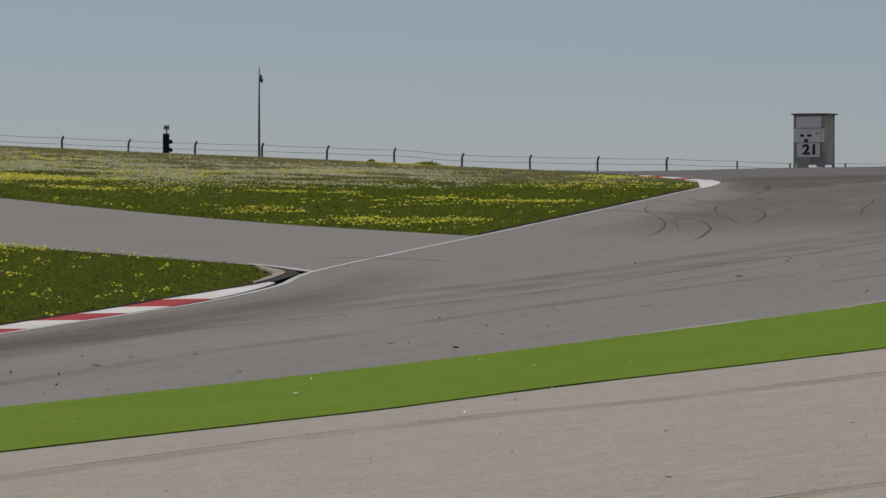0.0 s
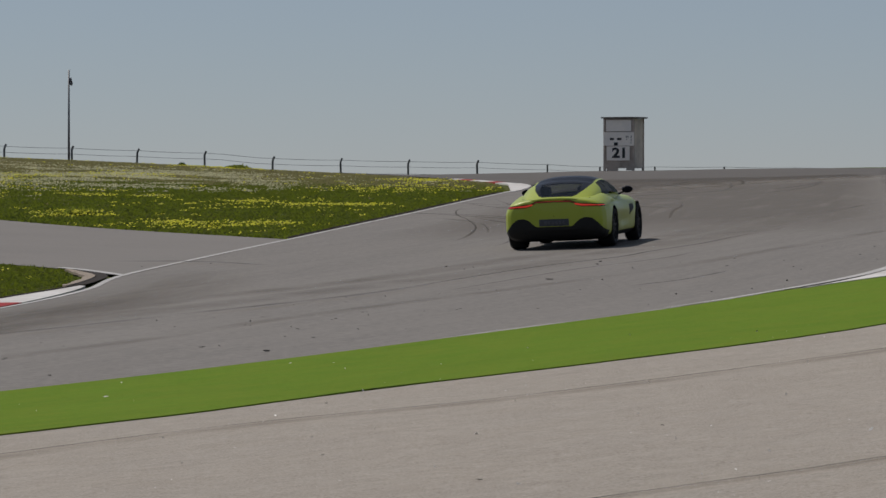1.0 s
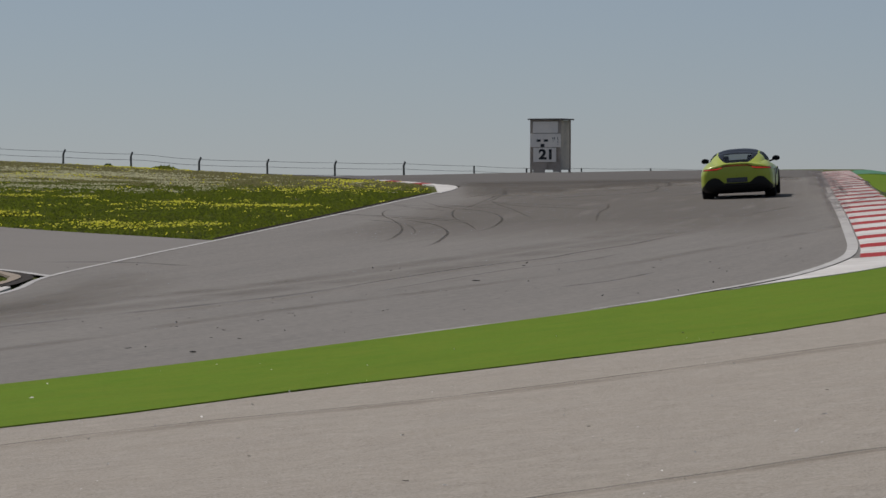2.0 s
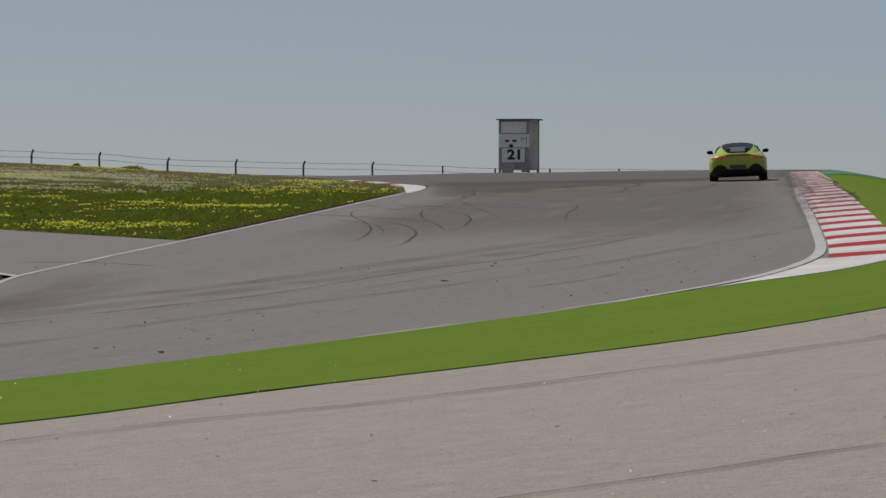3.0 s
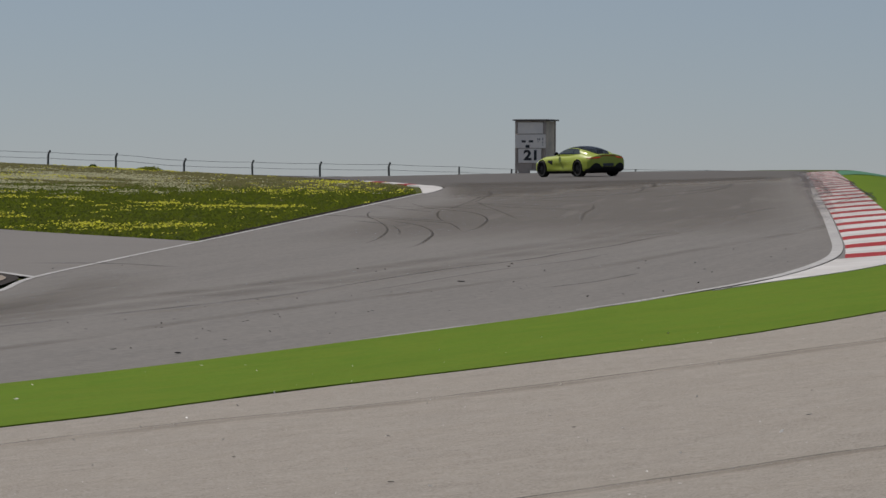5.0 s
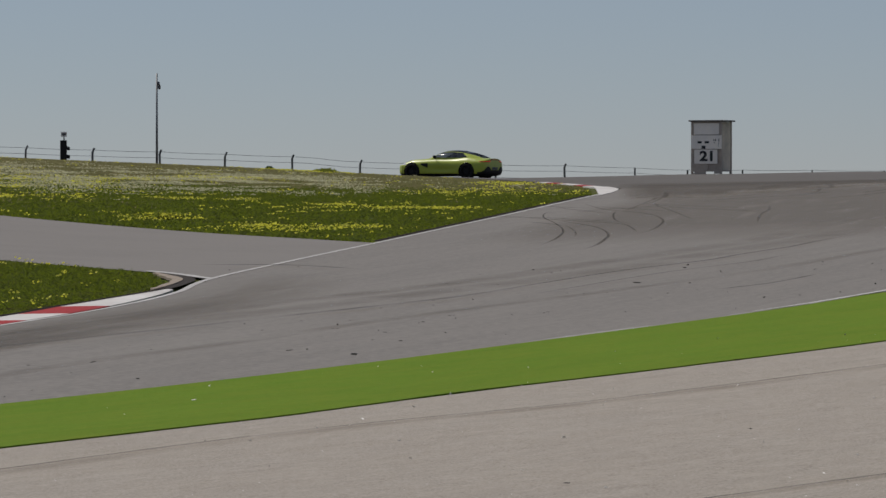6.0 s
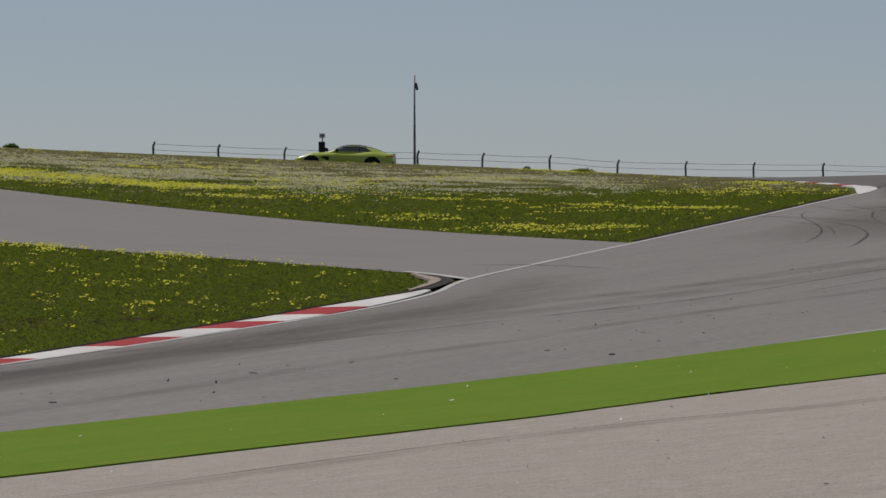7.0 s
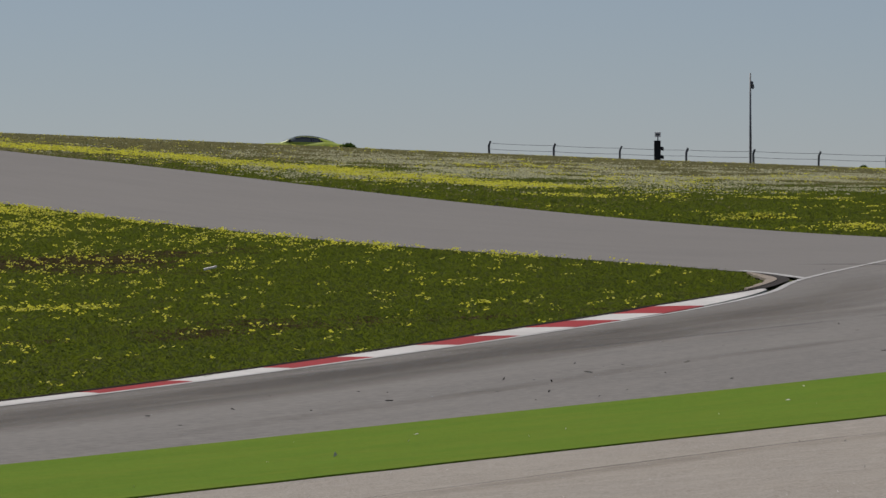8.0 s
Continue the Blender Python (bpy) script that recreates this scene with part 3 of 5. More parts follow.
def car_wheel(car, x, side, half):
    r, w = WHEEL_R, half
    bm = lathe([(-w, r - 0.10), (-w, r - 0.03), (-w + 0.03, r - 0.006), (-w + 0.06, r), (w - 0.06, r), (w - 0.03, r - 0.006), (w, r - 0.03), (w, r - 0.10)], 56)
    tyre = part("wheel", bm, TYRE, car, "black tyre on a dark alloy rim", smooth=True)
    tyre.matrix_local = pose(x, side * (0.955 - w), r)
    o = side * (w - 0.012)
    rim = part("rim", lathe([(o, r - 0.10), (o - side * 0.02, r - 0.10), (o - side * 0.10, r - 0.13), (o - side * 0.10, r - 0.12), (o, r - 0.088)], 48), RIM, tyre, smooth=True)
    for k in range(10):
        bm = bmesh.new()
        box(bm, 0.03, r - 0.10, o - side * 0.02 - 0.012, o - side * 0.02 + 0.012, -0.014, 0.014, m=pose(0, 0, 0, 0, k * 36, 0))
        part("spoke", bm, RIM, tyre)
    part("hub", rod(bmesh.new(), (0, o - side * 0.05, 0), (0, o, 0), 0.05, 0.04, 20), RIM, tyre)
    part("brake_disc", rod(bmesh.new(), (0, o - side * 0.13, 0), (0, o - side * 0.11, 0), r - 0.13, r - 0.13, 36), RIM, tyre)
    return tyre


car = tagged(new("sports_car"), "lime yellow two-door sports car with black roof driving on the track", "car")
car.scale = (0.955, 0.955, 0.955)
car_body(car)
car_cabin(car)
for side in (-1, 1):
    car_mirror(car, side)
wheels = [(car_wheel(car, xa, side, hw), xa, side * (0.955 - hw)) for xa, hw in ((AXLES[0], 0.145), (AXLES[1], 0.125)) for side in (1, -1)]


# ---- lines and kerbs ----
def stripe(name, line, y0, y1, o0, o1, mat, lift=0.006, across=1, label="", profile=None, skirt=0.0):
    a = cut(line, y0, y1)
    return tagged(ribbon(name, shifted(a, o0), shifted(a, o1), mat, across, lift, profile=profile, skirt=skirt), label, "road marking", kind="structure")


stripe("line_inside", LEFT, 0, 111.6, -0.02, 0.09, LINE, label="thin white painted line along the inner edge of the track")
edge = cut(RIGHT_ALL, 43.0, 118)
out0, out1 = (np.interp(edge[:, 1], (43, 46, 50), v)[:, None] for v in ((-0.11, -0.12, -0.03), (-0.10, -0.02, 0.14)))
reach = shifted(edge, 1.0) - edge
tagged(ribbon("line_kerb", edge + reach * out0, edge + reach * out1, LINE, 1, 0.014), "white line beside the turf and the kerb", "road marking", kind="structure")
KERB_BED = material("grey concrete bed", (0.13, 0.12, 0.11), 0.9, stain=(1.2, 0.6, (0.08, 0.073, 0.067)), grain=(15, 0.4, (0.18, 0.17, 0.155)))
tagged(ribbon("kerb_gutter", shifted(cut(RIGHT_ALL, 43.5, 144), 0.0), shifted(cut(RIGHT_ALL, 43.5, 144), 1.24), KERB_BED, 3, 0.003), "grey concrete bed under the kerb", "kerb bed", kind="structure")
tagged(ribbon("line_mouth", SERVICE_LOW[:5], shifted(SERVICE_LOW[:5], 0.15), LINE, 1, 0.006), "white line curling round the tip of the grass", "road marking", kind="structure")

PERIOD, RED = 3.78, 1.55


def kerb(name, line, y0, y1, o0, o1, rise, label, start_white=True, widths=((0, 300), (1, 1)), white_from=999):
    """A kerb of painted blocks along a line, sloping up away from the track; each block is a part."""
    seg = cut(line, y0 - 0.5, y1 + 0.5)
    ln = np.r_[0, np.cumsum(np.hypot(*np.diff(seg, axis=0).T))]
    owner = tagged(new(name), label, "kerb", kind="structure")

    outs = {}

    def at(s, f):
        if f not in outs:
            outs[f] = seg + (shifted(seg, 1.0) - seg) * (o0 + (o1 - o0) * f * np.interp(seg[:, 1], *widths))[:, None]
        lo = outs[f]
        return np.array([np.interp(s, ln, lo[:, 0]), np.interp(s, ln, lo[:, 1])])
    s, red = 0.5, not start_white
    while s < ln[-1] - 0.3:
        e = min(s + (RED if red else PERIOD - RED), ln[-1])
        if np.interp(s, ln, seg[:, 1]) > white_from:
            e, red = ln[-1], False
        bm = bmesh.new()
        rows = []
        for q in np.linspace(s + 0.004, e - 0.004, 4):
            row = []
            for f, up in ((0, 0.004), (0.12, 0.35 * rise), (0.55, 0.75 * rise), (0.94, rise), (1.0, rise * 0.9)):
                p = at(q, f)
                row.append(bm.verts.new((p[0], p[1], float(land(*p)) + up * min(1, 0.2 + (q - 0.5) / 8))))
            for f in (1.0, 0.0):
                p = at(q, f)
                row.append(bm.verts.new((p[0], p[1], float(land(*p)) - 0.05)))
            rows.append(row)
        for p, q in zip(rows, rows[1:]):
            for k in range(len(p)):
                bm.faces.new((p[k], p[(k + 1) % len(p)], q[(k + 1) % len(p)], q[k]))
        bm.faces.new(rows[0]); bm.faces.new(rows[-1][::-1])
        bmesh.ops.recalc_face_normals(bm, faces=bm.faces)
        part("kerb_block", bm, KERB_RED if red else KERB_WHITE, owner)
        s, red = e, not red
    return owner


kerb("kerb_outside", RIGHT_ALL, 54.75, 148, 0.17, 1.23, 0.045, "red and white striped kerb on the outside of the bend", start_white=False)
INNER_GAP = ((46, 52, 58), (0.04, 0.10, 0.14))
INNER_WIDTH = ((26, 36.7, 38.6, 40.4, 44.7, 48.3, 53.6, 56, 58.6), (0.20, 0.23, 0.29, 0.37, 0.54, 0.69, 0.74, 0.5, 0.06))


def inner_front(y):
    return np.interp(y, LEFT[:, 1], LEFT[:, 0]) - np.interp(y, *INNER_GAP)


def inner_back(y):
    return inner_front(y) - np.interp(y, *INNER_WIDTH)


def kerb_inside():
    """The flat kerb on the inside of the bend: painted blocks, cut square to the way the track is entered."""
    owner = tagged(new("kerb_inside"), "red and white striped kerb with scuffed paint beside the grass", "kerb", kind="structure")
    cuts = (27.2, 29.1, 30.95, 32.9, 34.4, 36.35, 38.2, 40.4, 42.4, 44.7, 46.6, 48.45, 50.05, 51.65, 53.6, 58.4)
    for k, (y0, y1) in enumerate(zip(cuts, cuts[1:])):
        bm = bmesh.new()
        rows = []
        for y in np.linspace(y0 + 0.004, y1 - 0.004, 8 if y1 - y0 > 3 else 4):
            a, b = float(inner_front(y)), float(inner_back(y))
            row = []
            for f, up in ((0, 0.004), (0.2, 0.010), (0.6, 0.016), (0.95, 0.018), (1, 0.012), (1, -0.05), (0, -0.05)):
                x = a + (b - a) * f
                row.append(bm.verts.new((x, y, float(land(x, y)) + up)))
            rows.append(row)
        for p, q in zip(rows, rows[1:]):
            for i in range(len(p)):
                bm.faces.new((p[i], p[(i + 1) % len(p)], q[(i + 1) % len(p)], q[i]))
        bm.faces.new(rows[0]); bm.faces.new(rows[-1][::-1])
        bmesh.ops.recalc_face_normals(bm, faces=bm.faces)
        part("kerb_block", bm, KERB_RED if k % 2 else KERB_WHITE, owner)


kerb_inside()
kerb("kerb_hairpin", HAIRPIN_IN[:12], 121.2, 131.0, -0.42, -0.04, 0.02, "faded red and white kerb round the apex of the hairpin")
# white concrete apron running into the outer kerb
run = cut(RIGHT, 46.9, 54.9)
tagged(ribbon("kerb_apron", shifted(run, 0.19), APRON_OUT, KERB_WHITE, 3, 0.016, count=40, skirt=0.03), "white painted concrete wedge leading into the kerb", "kerb", kind="structure")
tip_in, tip_out = curve([(7.36, 110.6), (7.58, 114.5), (7.80, 118.3), (7.98, 122.2)], 0.4), curve([(7.46, 110.6), (8.02, 114.1), (8.50, 118.6), (8.45, 122.2)], 0.4)
tip_in, tip_out = (v[np.linspace(0, len(v) - 1, 24).round().astype(int)] for v in (tip_in, tip_out))
tagged(ribbon("kerb_apron_apex", tip_in, tip_out, KERB_WHITE, 3, 0.014, skirt=0.03), "pale concrete wedge at the apex of the hairpin", "kerb", kind="structure")
# blackish strips and sealed edge where paving meets grass
edge_y = np.linspace(24, 58.6, 90)
wander = np.array([0.05 * noise.noise((0.9 * q, 4.0, 0)) + 0.04 * noise.noise((3.7 * q, 9.0, 0)) for q in edge_y])
BACK = np.stack([inner_back(edge_y), edge_y], 1)
tagged(ribbon("dark_edge", BACK, BACK - np.stack([0.085 + 0.8 * wander, 0 * edge_y], 1), DARK_EDGE, 4, 0.012, profile=lambda q: 0.014 * min(1.0, 2 * q)), "narrow blackish brown strip behind the kerb", "earth", kind="structure")
tagged(ribbon("dark_edge_hill", shifted(cut(LEFT, 76.5, 110.2), -0.02), shifted(cut(LEFT, 76.5, 110.2), -0.16), DARK_EDGE, 4, 0.008, profile=lambda q: 0.014 * min(1.0, 2 * q)), "narrow blackish brown strip beside the track", "earth", kind="structure")
SANDY = material("sandy concrete", (0.19, 0.15, 0.11), 0.9, stain=(1.5, 0.7, (0.12, 0.095, 0.07)), grain=(14, 0.4, (0.36, 0.3, 0.24)), bump=0.3)
RING = curve([(-2.72, 58.2), (-2.50, 59.2), (-2.36, 60.5), (-2.29, 61.7), (-2.40, 62.9), (-2.63, 63.9), (-2.98, 65.0)], 0.2)
RING_IN = curve([(-2.80, 58.5), (-2.64, 59.6), (-2.53, 60.8), (-2.49, 61.7), (-2.57, 62.6), (-2.76, 63.5), (-3.05, 64.8)], 0.2)
RING_SAND = curve([(-2.84, 58.7), (-2.72, 59.9), (-2.66, 60.9), (-2.64, 61.6), (-2.70, 62.3), (-2.86, 63.2), (-3.09, 64.7)], 0.2)
RING_SAND = RING_SAND - np.stack([np.array([0.10 * abs(noise.noise((2.1 * q, 1.0, 0))) + 0.05 * noise.noise((6.0 * q, 2.0, 0)) for q in RING_SAND[:, 1]]), 0 * RING_SAND[:, 1]], 1)
BLACKTOP = material("fresh black asphalt", (0.050, 0.044, 0.040), 0.95, stain=(1.5, 0.4, (0.035, 0.03, 0.028)), grain=(15, 0.4, (0.016, 0.015, 0.014)), spec=0.05)
tagged(ribbon("tip_asphalt", RING_IN, RING, BLACKTOP, 2, 0.006), "black asphalt patch at the tip of the grass", "road", kind="structure")
tagged(ribbon("tip_edge", RING_SAND, RING_IN, SANDY, 2, 0.02, skirt=0.04), "worn sandy concrete edge at the tip of the grass", "kerb", kind="structure")
GREEN_PAINT = material("green painted asphalt", (0.022, 0.13, 0.055), 0.8, stain=(0.6, 0.5, (0.03, 0.11, 0.05)), grain=(10, 0.4, (0.03, 0.16, 0.07)))
tagged(ribbon("green_painted_pavement", shifted(HAIRPIN_OUT[1:21], 1.26), shifted(HAIRPIN_OUT[1:21], 9.0) + (0, 1.5), GREEN_PAINT, 30, 0.02, count=80), "dark green painted asphalt behind the turf", "pavement", kind="structure")


# ---- rubber on the road ----
def smear(name, dark, cover, scale, low=0.3, ends=6.0, stretch=(1, 1, 1), turn=0.0, sharp=1.0):
    """Rubber laid thinly on the road: it covers the asphalt in patches, and thins out towards the sides and ends of its strip."""
    m = material(name, dark, 0.9, grain=(6, 0.5, tuple(c * 1.3 for c in dark)), spec=0.12)
    n, ln = m.node_tree.nodes, m.node_tree.links

    def calc(op, a, b=None, clamp=False):
        q = n.new("ShaderNodeMath")
        q.operation, q.use_clamp = op, clamp
        for k, v in enumerate((a, b)):
            if v is None:
                continue
            if isinstance(v, (int, float)):
                q.inputs[k].default_value = v
            else:
                ln.new(v, q.inputs[k])
        return q.outputs[0]
    tex, rg, see, mix = n.new("ShaderNodeTexNoise"), n.new("ShaderNodeMapRange"), n.new("ShaderNodeBsdfTransparent"), n.new("ShaderNodeMixShader")
    at, mp, uv = n.new("ShaderNodeTexCoord"), n.new("ShaderNodeMapping"), n.new("ShaderNodeSeparateXYZ")
    tex.inputs["Scale"].default_value = scale
    tex.inputs["Detail"].default_value = 4
    mp.vector_type = "TEXTURE"
    mp.inputs["Scale"].default_value = stretch
    mp.inputs["Rotation"].default_value = (0, 0, radians(turn))
    ln.new(at.outputs["Object"], mp.inputs["Vector"])
    ln.new(mp.outputs[0], tex.inputs["Vector"])
    ln.new(at.outputs["UV"], uv.inputs[0])
    rg.inputs["From Min"].default_value, rg.inputs["From Max"].default_value, rg.inputs["To Max"].default_value = low, low + 0.42, cover
    ln.new(tex.outputs["Fac"], rg.inputs["Value"])
    u, v = uv.outputs["X"], uv.outputs["Y"]
    side = calc("MULTIPLY", calc("MULTIPLY", v, calc("SUBTRACT", 1.0, v)), 4.0 * sharp, True)
    end = calc("MULTIPLY", calc("MULTIPLY", u, calc("SUBTRACT", 1.0, u)), ends, True)
    ln.new(calc("MULTIPLY", calc("MULTIPLY", side, end), rg.outputs[0], True), mix.inputs[0])
    ln.new(see.outputs[0], mix.inputs[1])
    ln.new(n["Principled BSDF"].outputs[0], mix.inputs[2])
    ln.new(mix.outputs[0], n["Material Output"].inputs["Surface"])
    return m


SMEAR = smear("laid tyre rubber", (0.024, 0.022, 0.020), 0.72, 0.8, 0.0, sharp=1.5)
SMEAR_FAINT = smear("faint tyre rubber", (0.032, 0.029, 0.027), 0.6, 0.7, 0.15, sharp=1.4)
SMEAR_LINE = smear("dark rubbered streak", (0.05, 0.046, 0.043), 0.75, 0.5)
SMEAR_DUST = smear("rubber dust", (0.05, 0.045, 0.045), 0.8, 1.6)
PALE_DUST = smear("pale scraped asphalt", (0.19, 0.175, 0.158), 0.75, 0.9, 0.34, 8, (4, 1, 1), 20)
SMEAR_BROAD = smear("broad rubbered line", (0.070, 0.064, 0.060), 0.48, 0.45)
SMEAR_INNER = smear("rubbered asphalt beside the kerb", (0.060, 0.055, 0.051), 0.62, 0.7, 0.15, 4, (0.6, 5, 1), -20, 1.2)
SMEAR_FAR = smear("rubbered stretch of track", (0.060, 0.054, 0.050), 0.46, 1.0, 0.0, 6, (0.5, 7, 1), -10, 2.0)
PATCH_OLD = smear("older dark surfacing", (0.056, 0.049, 0.043), 0.72, 1.0, 0.0, 14, (5, 1.2, 1), 15, 1.6)
WORN_LINE = smear("worn white edge paint", (0.42, 0.41, 0.395), 0.9, 1.1, 0.42, 8)


worn = cut(RIGHT, 38.2, 46.5)
ob = ribbon("line_turf", shifted(worn, -0.09), shifted(worn, 0.05), WORN_LINE, 1, 0.012)
ob.visible_shadow = False
tagged(ob, "worn remains of a white line along the turf", "road marking", kind="structure")


def skid(points, width, mat, lift):
    c = curve(points, 0.4)
    n = len(c)
    along = np.gradient(c, axis=0)
    width = width * np.clip(0.26 + 2.5 * np.abs(along[:, :1]) / np.hypot(along[:, :1], along[:, 1:]), 0, 3)   # wider where the tyres slid across
    width = sum(np.roll(width, q, 0) for q in range(-3, 4)) / 7
    taper = np.minimum(1, np.minimum(np.arange(n), np.arange(n)[::-1]) / (n * 0.2) + 0.15)[:, None] * width / 2
    a, b = c + (shifted(c, 1.0) - c) * -taper, c + (shifted(c, 1.0) - c) * taper
    ob = ribbon("skid_mark", a, b, mat, 1, lift)
    ob.visible_shadow = False
    return tagged(ob, "dark curved tyre mark on the asphalt", "tyre mark", kind="structure")


SKIDS = [
    ([(5.2, 95.4), (4.81, 91.8), (4.68, 88.7), (4.72, 85.7), (4.65, 81.3), (4.46, 78.1), (4.09, 74.6), (3.63, 71.6)], 0.13, SMEAR),
    ([(3.9, 90.6), (4.5, 88.8), (5.26, 86.4), (6.0, 83.5), (6.05, 80.9), (5.91, 77.1)], 0.12, SMEAR),
    ([(4.87, 87.2), (5.14, 84.4), (5.36, 82.1), (5.39, 79.3), (5.28, 76.4), (5.04, 73.9), (4.6, 70.4), (4.17, 68.5)], 0.15, SMEAR),
    ([(6.39, 103.0), (6.35, 99.5), (6.44, 95.5), (6.76, 93.1), (7.09, 91.2), (7.2, 88.6), (7.06, 84.9), (6.74, 81.7), (6.25, 78.2), (5.73, 75.9)], 0.12, SMEAR),
    ([(6.63, 93.2), (6.33, 90.0), (6.12, 86.5), (6.06, 83.4)], 0.13, SMEAR),
    ([(4.82, 83.1), (4.82, 80.7), (4.72, 77.8), (4.56, 75.8)], 0.12, SMEAR_FAINT),
    ([(8.08, 101.1), (8.07, 97.4), (8.35, 94.2), (8.86, 92.4), (9.35, 90.5), (9.65, 87.8)], 0.11, SMEAR),
    ([(10.46, 94.4), (9.97, 90.2), (9.45, 87.0), (8.96, 83.1), (8.6, 79.9)], 0.13, SMEAR_FAINT),
    ([(6.62, 92.2), (7.1, 94.9), (7.69, 99.0), (8.18, 102.4), (8.7, 106.0)], 0.12, SMEAR_FAINT),
    ([(8.08, 101.1), (7.91, 96.4), (7.84, 91.4), (7.73, 86.9), (7.62, 83.2)], 0.11, SMEAR),
    ([(5.97, 98.0), (6.71, 96.4), (7.34, 93.6), (7.92, 90.8)], 0.10, SMEAR),
    ([(5.36, 97.4), (5.85, 93.9), (6.34, 91.0)], 0.10, SMEAR),
    ([(8.2, 102.0), (8.52, 104.8), (8.85, 105.9), (9.22, 109.4), (9.42, 113.3)], 0.16, SMEAR),
    ([(1.69, 51.8), (2.9, 55.0), (4.26, 58.3), (5.74, 60.8), (6.35, 62.4), (6.96, 63.8), (7.6, 65.2), (8.34, 67.4), (9.09, 69.3), (9.83, 71.0)], 0.085, SMEAR),
    ([(2.19, 50.2), (3.4, 53.4), (4.76, 56.7), (6.24, 59.2), (6.85, 60.8), (7.46, 62.2)], 0.06, SMEAR_FAINT),
    ([(-7.6, 35.6), (-5.6, 39.6), (-3.5, 43.1), (-2.24, 45.2), (-0.97, 47.4), (0.42, 49.6), (1.69, 51.8), (2.9, 55.0), (3.6, 56.8)], 0.2, SMEAR_LINE),
    ([(4.68, 49.5), (5.18, 50.2), (5.72, 51.0), (6.59, 53.2)], 0.08, SMEAR_FAINT),
    ([(12.27, 115.5), (13.41, 119.7), (14.27, 121.0), (15.15, 121.0), (14.89, 117.5), (14.2, 112.7)], 0.22, SMEAR),
    ([(12.27, 115.5), (12.37, 110.4), (12.37, 107.6)], 0.25, SMEAR),
    ([(11.69, 79.3), (12.48, 81.5), (13.39, 84.2)], 0.10, SMEAR_FAINT),
    ([(-2.6, 67.2), (-0.9, 65.9), (0.3, 63.2)], 0.14, SMEAR_FAINT),
    ([(9.1, 100.5), (9.9, 98.2), (10.6, 97.0), (11.4, 96.4)], 0.10, SMEAR_FAINT),
    ([(4.9, 99.0), (5.6, 96.5), (6.6, 94.6), (7.6, 93.4)], 0.10, SMEAR_FAINT),
    ([(13.2, 103), (14.6, 106), (16.1, 111), (17.3, 117)], 0.16, SMEAR_FAINT),
    ([(12.0, 98), (13.8, 101.5), (15.2, 106), (16.6, 112.5)], 0.14, SMEAR_FAINT),
    ([(2.6, 91.0), (3.2, 90.19), (3.82, 89.42), (4.66, 87.98), (5.31, 86.14), (5.91, 83.84), (6.3, 81.6)], 0.11, SMEAR),
    ([(4.0, 85.6), (4.19, 85.0), (4.54, 83.48), (4.70, 81.6)], 0.10, SMEAR),
    ([(7.0, 99.2), (7.73, 97.59), (8.51, 95.07), (9.22, 92.49), (9.9, 90.3)], 0.10, SMEAR_FAINT),
    ([(5.4, 91.6), (5.69, 92.27), (6.3, 93.29), (7.22, 94.62), (8.2, 96.2)], 0.09, SMEAR_FAINT),
    ([(7.4, 101.5), (8.01, 104.5), (9.31, 107.2), (11.2, 110.6), (13.2, 116.5)], 0.16, SMEAR_FAINT),
    ([(9.49, 113.15), (8.81, 105.78), (8.05, 99.73), (7.2, 95.2)], 0.13, SMEAR_FAINT),
    ([(8.2, 103.4), (8.87, 104.32), (9.6, 102.8), (10.4, 103.6), (11.6, 105.6)], 0.14, SMEAR_FAINT),
    ([(10.2, 107.2), (11.6, 109.4), (13.0, 110.2), (14.6, 113.4)], 0.20, SMEAR_FAINT),
    ([(9.2, 99.2), (10.4, 101.2), (12.1, 103.0), (13.6, 106.8)], 0.14, SMEAR_FAINT),
    ([(14.51, 118.5), (13.9, 112.4), (13.25, 107.54), (12.5, 103.5)], 0.14, SMEAR_FAINT),
]
for k, (pts, wd, mt) in enumerate(SKIDS):
    skid(pts, wd, mt, 0.008 + 0.0015 * k)
broad = curve([(-9.4, 24), (-7.6, 31.2), (-6.05, 35.8), (-4.9, 39.5), (-3.4, 42.8), (-1.6, 47.2), (1.6, 53), (3.8, 56.9), (6, 62), (9.3, 69.6), (12, 79)], 0.8)
for k, (off, wd) in enumerate(((-0.75, 0.6), (-1.9, 0.5), (2.4, 0.25))):
    ob = ribbon("rubbered_line", shifted(broad, off - wd), shifted(broad, off + wd), SMEAR_BROAD, 2, 0.003 + 0.0012 * k)
    ob.visible_shadow = False
    tagged(ob, "darker rubbered driving line on the asphalt", "tyre mark", kind="structure")
far_road = cut(LEFT, 74, 118.5), cut(RIGHT_ALL, 66, 128)
ob = ribbon("rubbered_line", shifted(far_road[0], 1.5), shifted(far_road[1], -0.15), SMEAR_FAR, 4, 0.0022, count=90)
ob.visible_shadow = False
tagged(ob, "broad darker stretch of rubbered asphalt before the hairpin", "tyre mark", kind="structure")
inner = cut(LEFT, 8, 64)
for k, (o0, o1) in enumerate(((0.2, 2.6), (0.8, 1.7))):
    ob = ribbon("rubbered_line", shifted(inner, o0), shifted(inner, o1), SMEAR_INNER, 4, 0.0072 + 0.0012 * k)
    ob.visible_shadow = False
    tagged(ob, "darker rubbered asphalt beside the inner kerb", "tyre mark", kind="structure")
SEAM = smear("dark seam", (0.075, 0.066, 0.056), 0.9, 0.9, 0.2, 12)
SEAM_WIDE = smear("stained paving edge", (0.12, 0.105, 0.09), 0.45, 0.7, 0.2, 12)
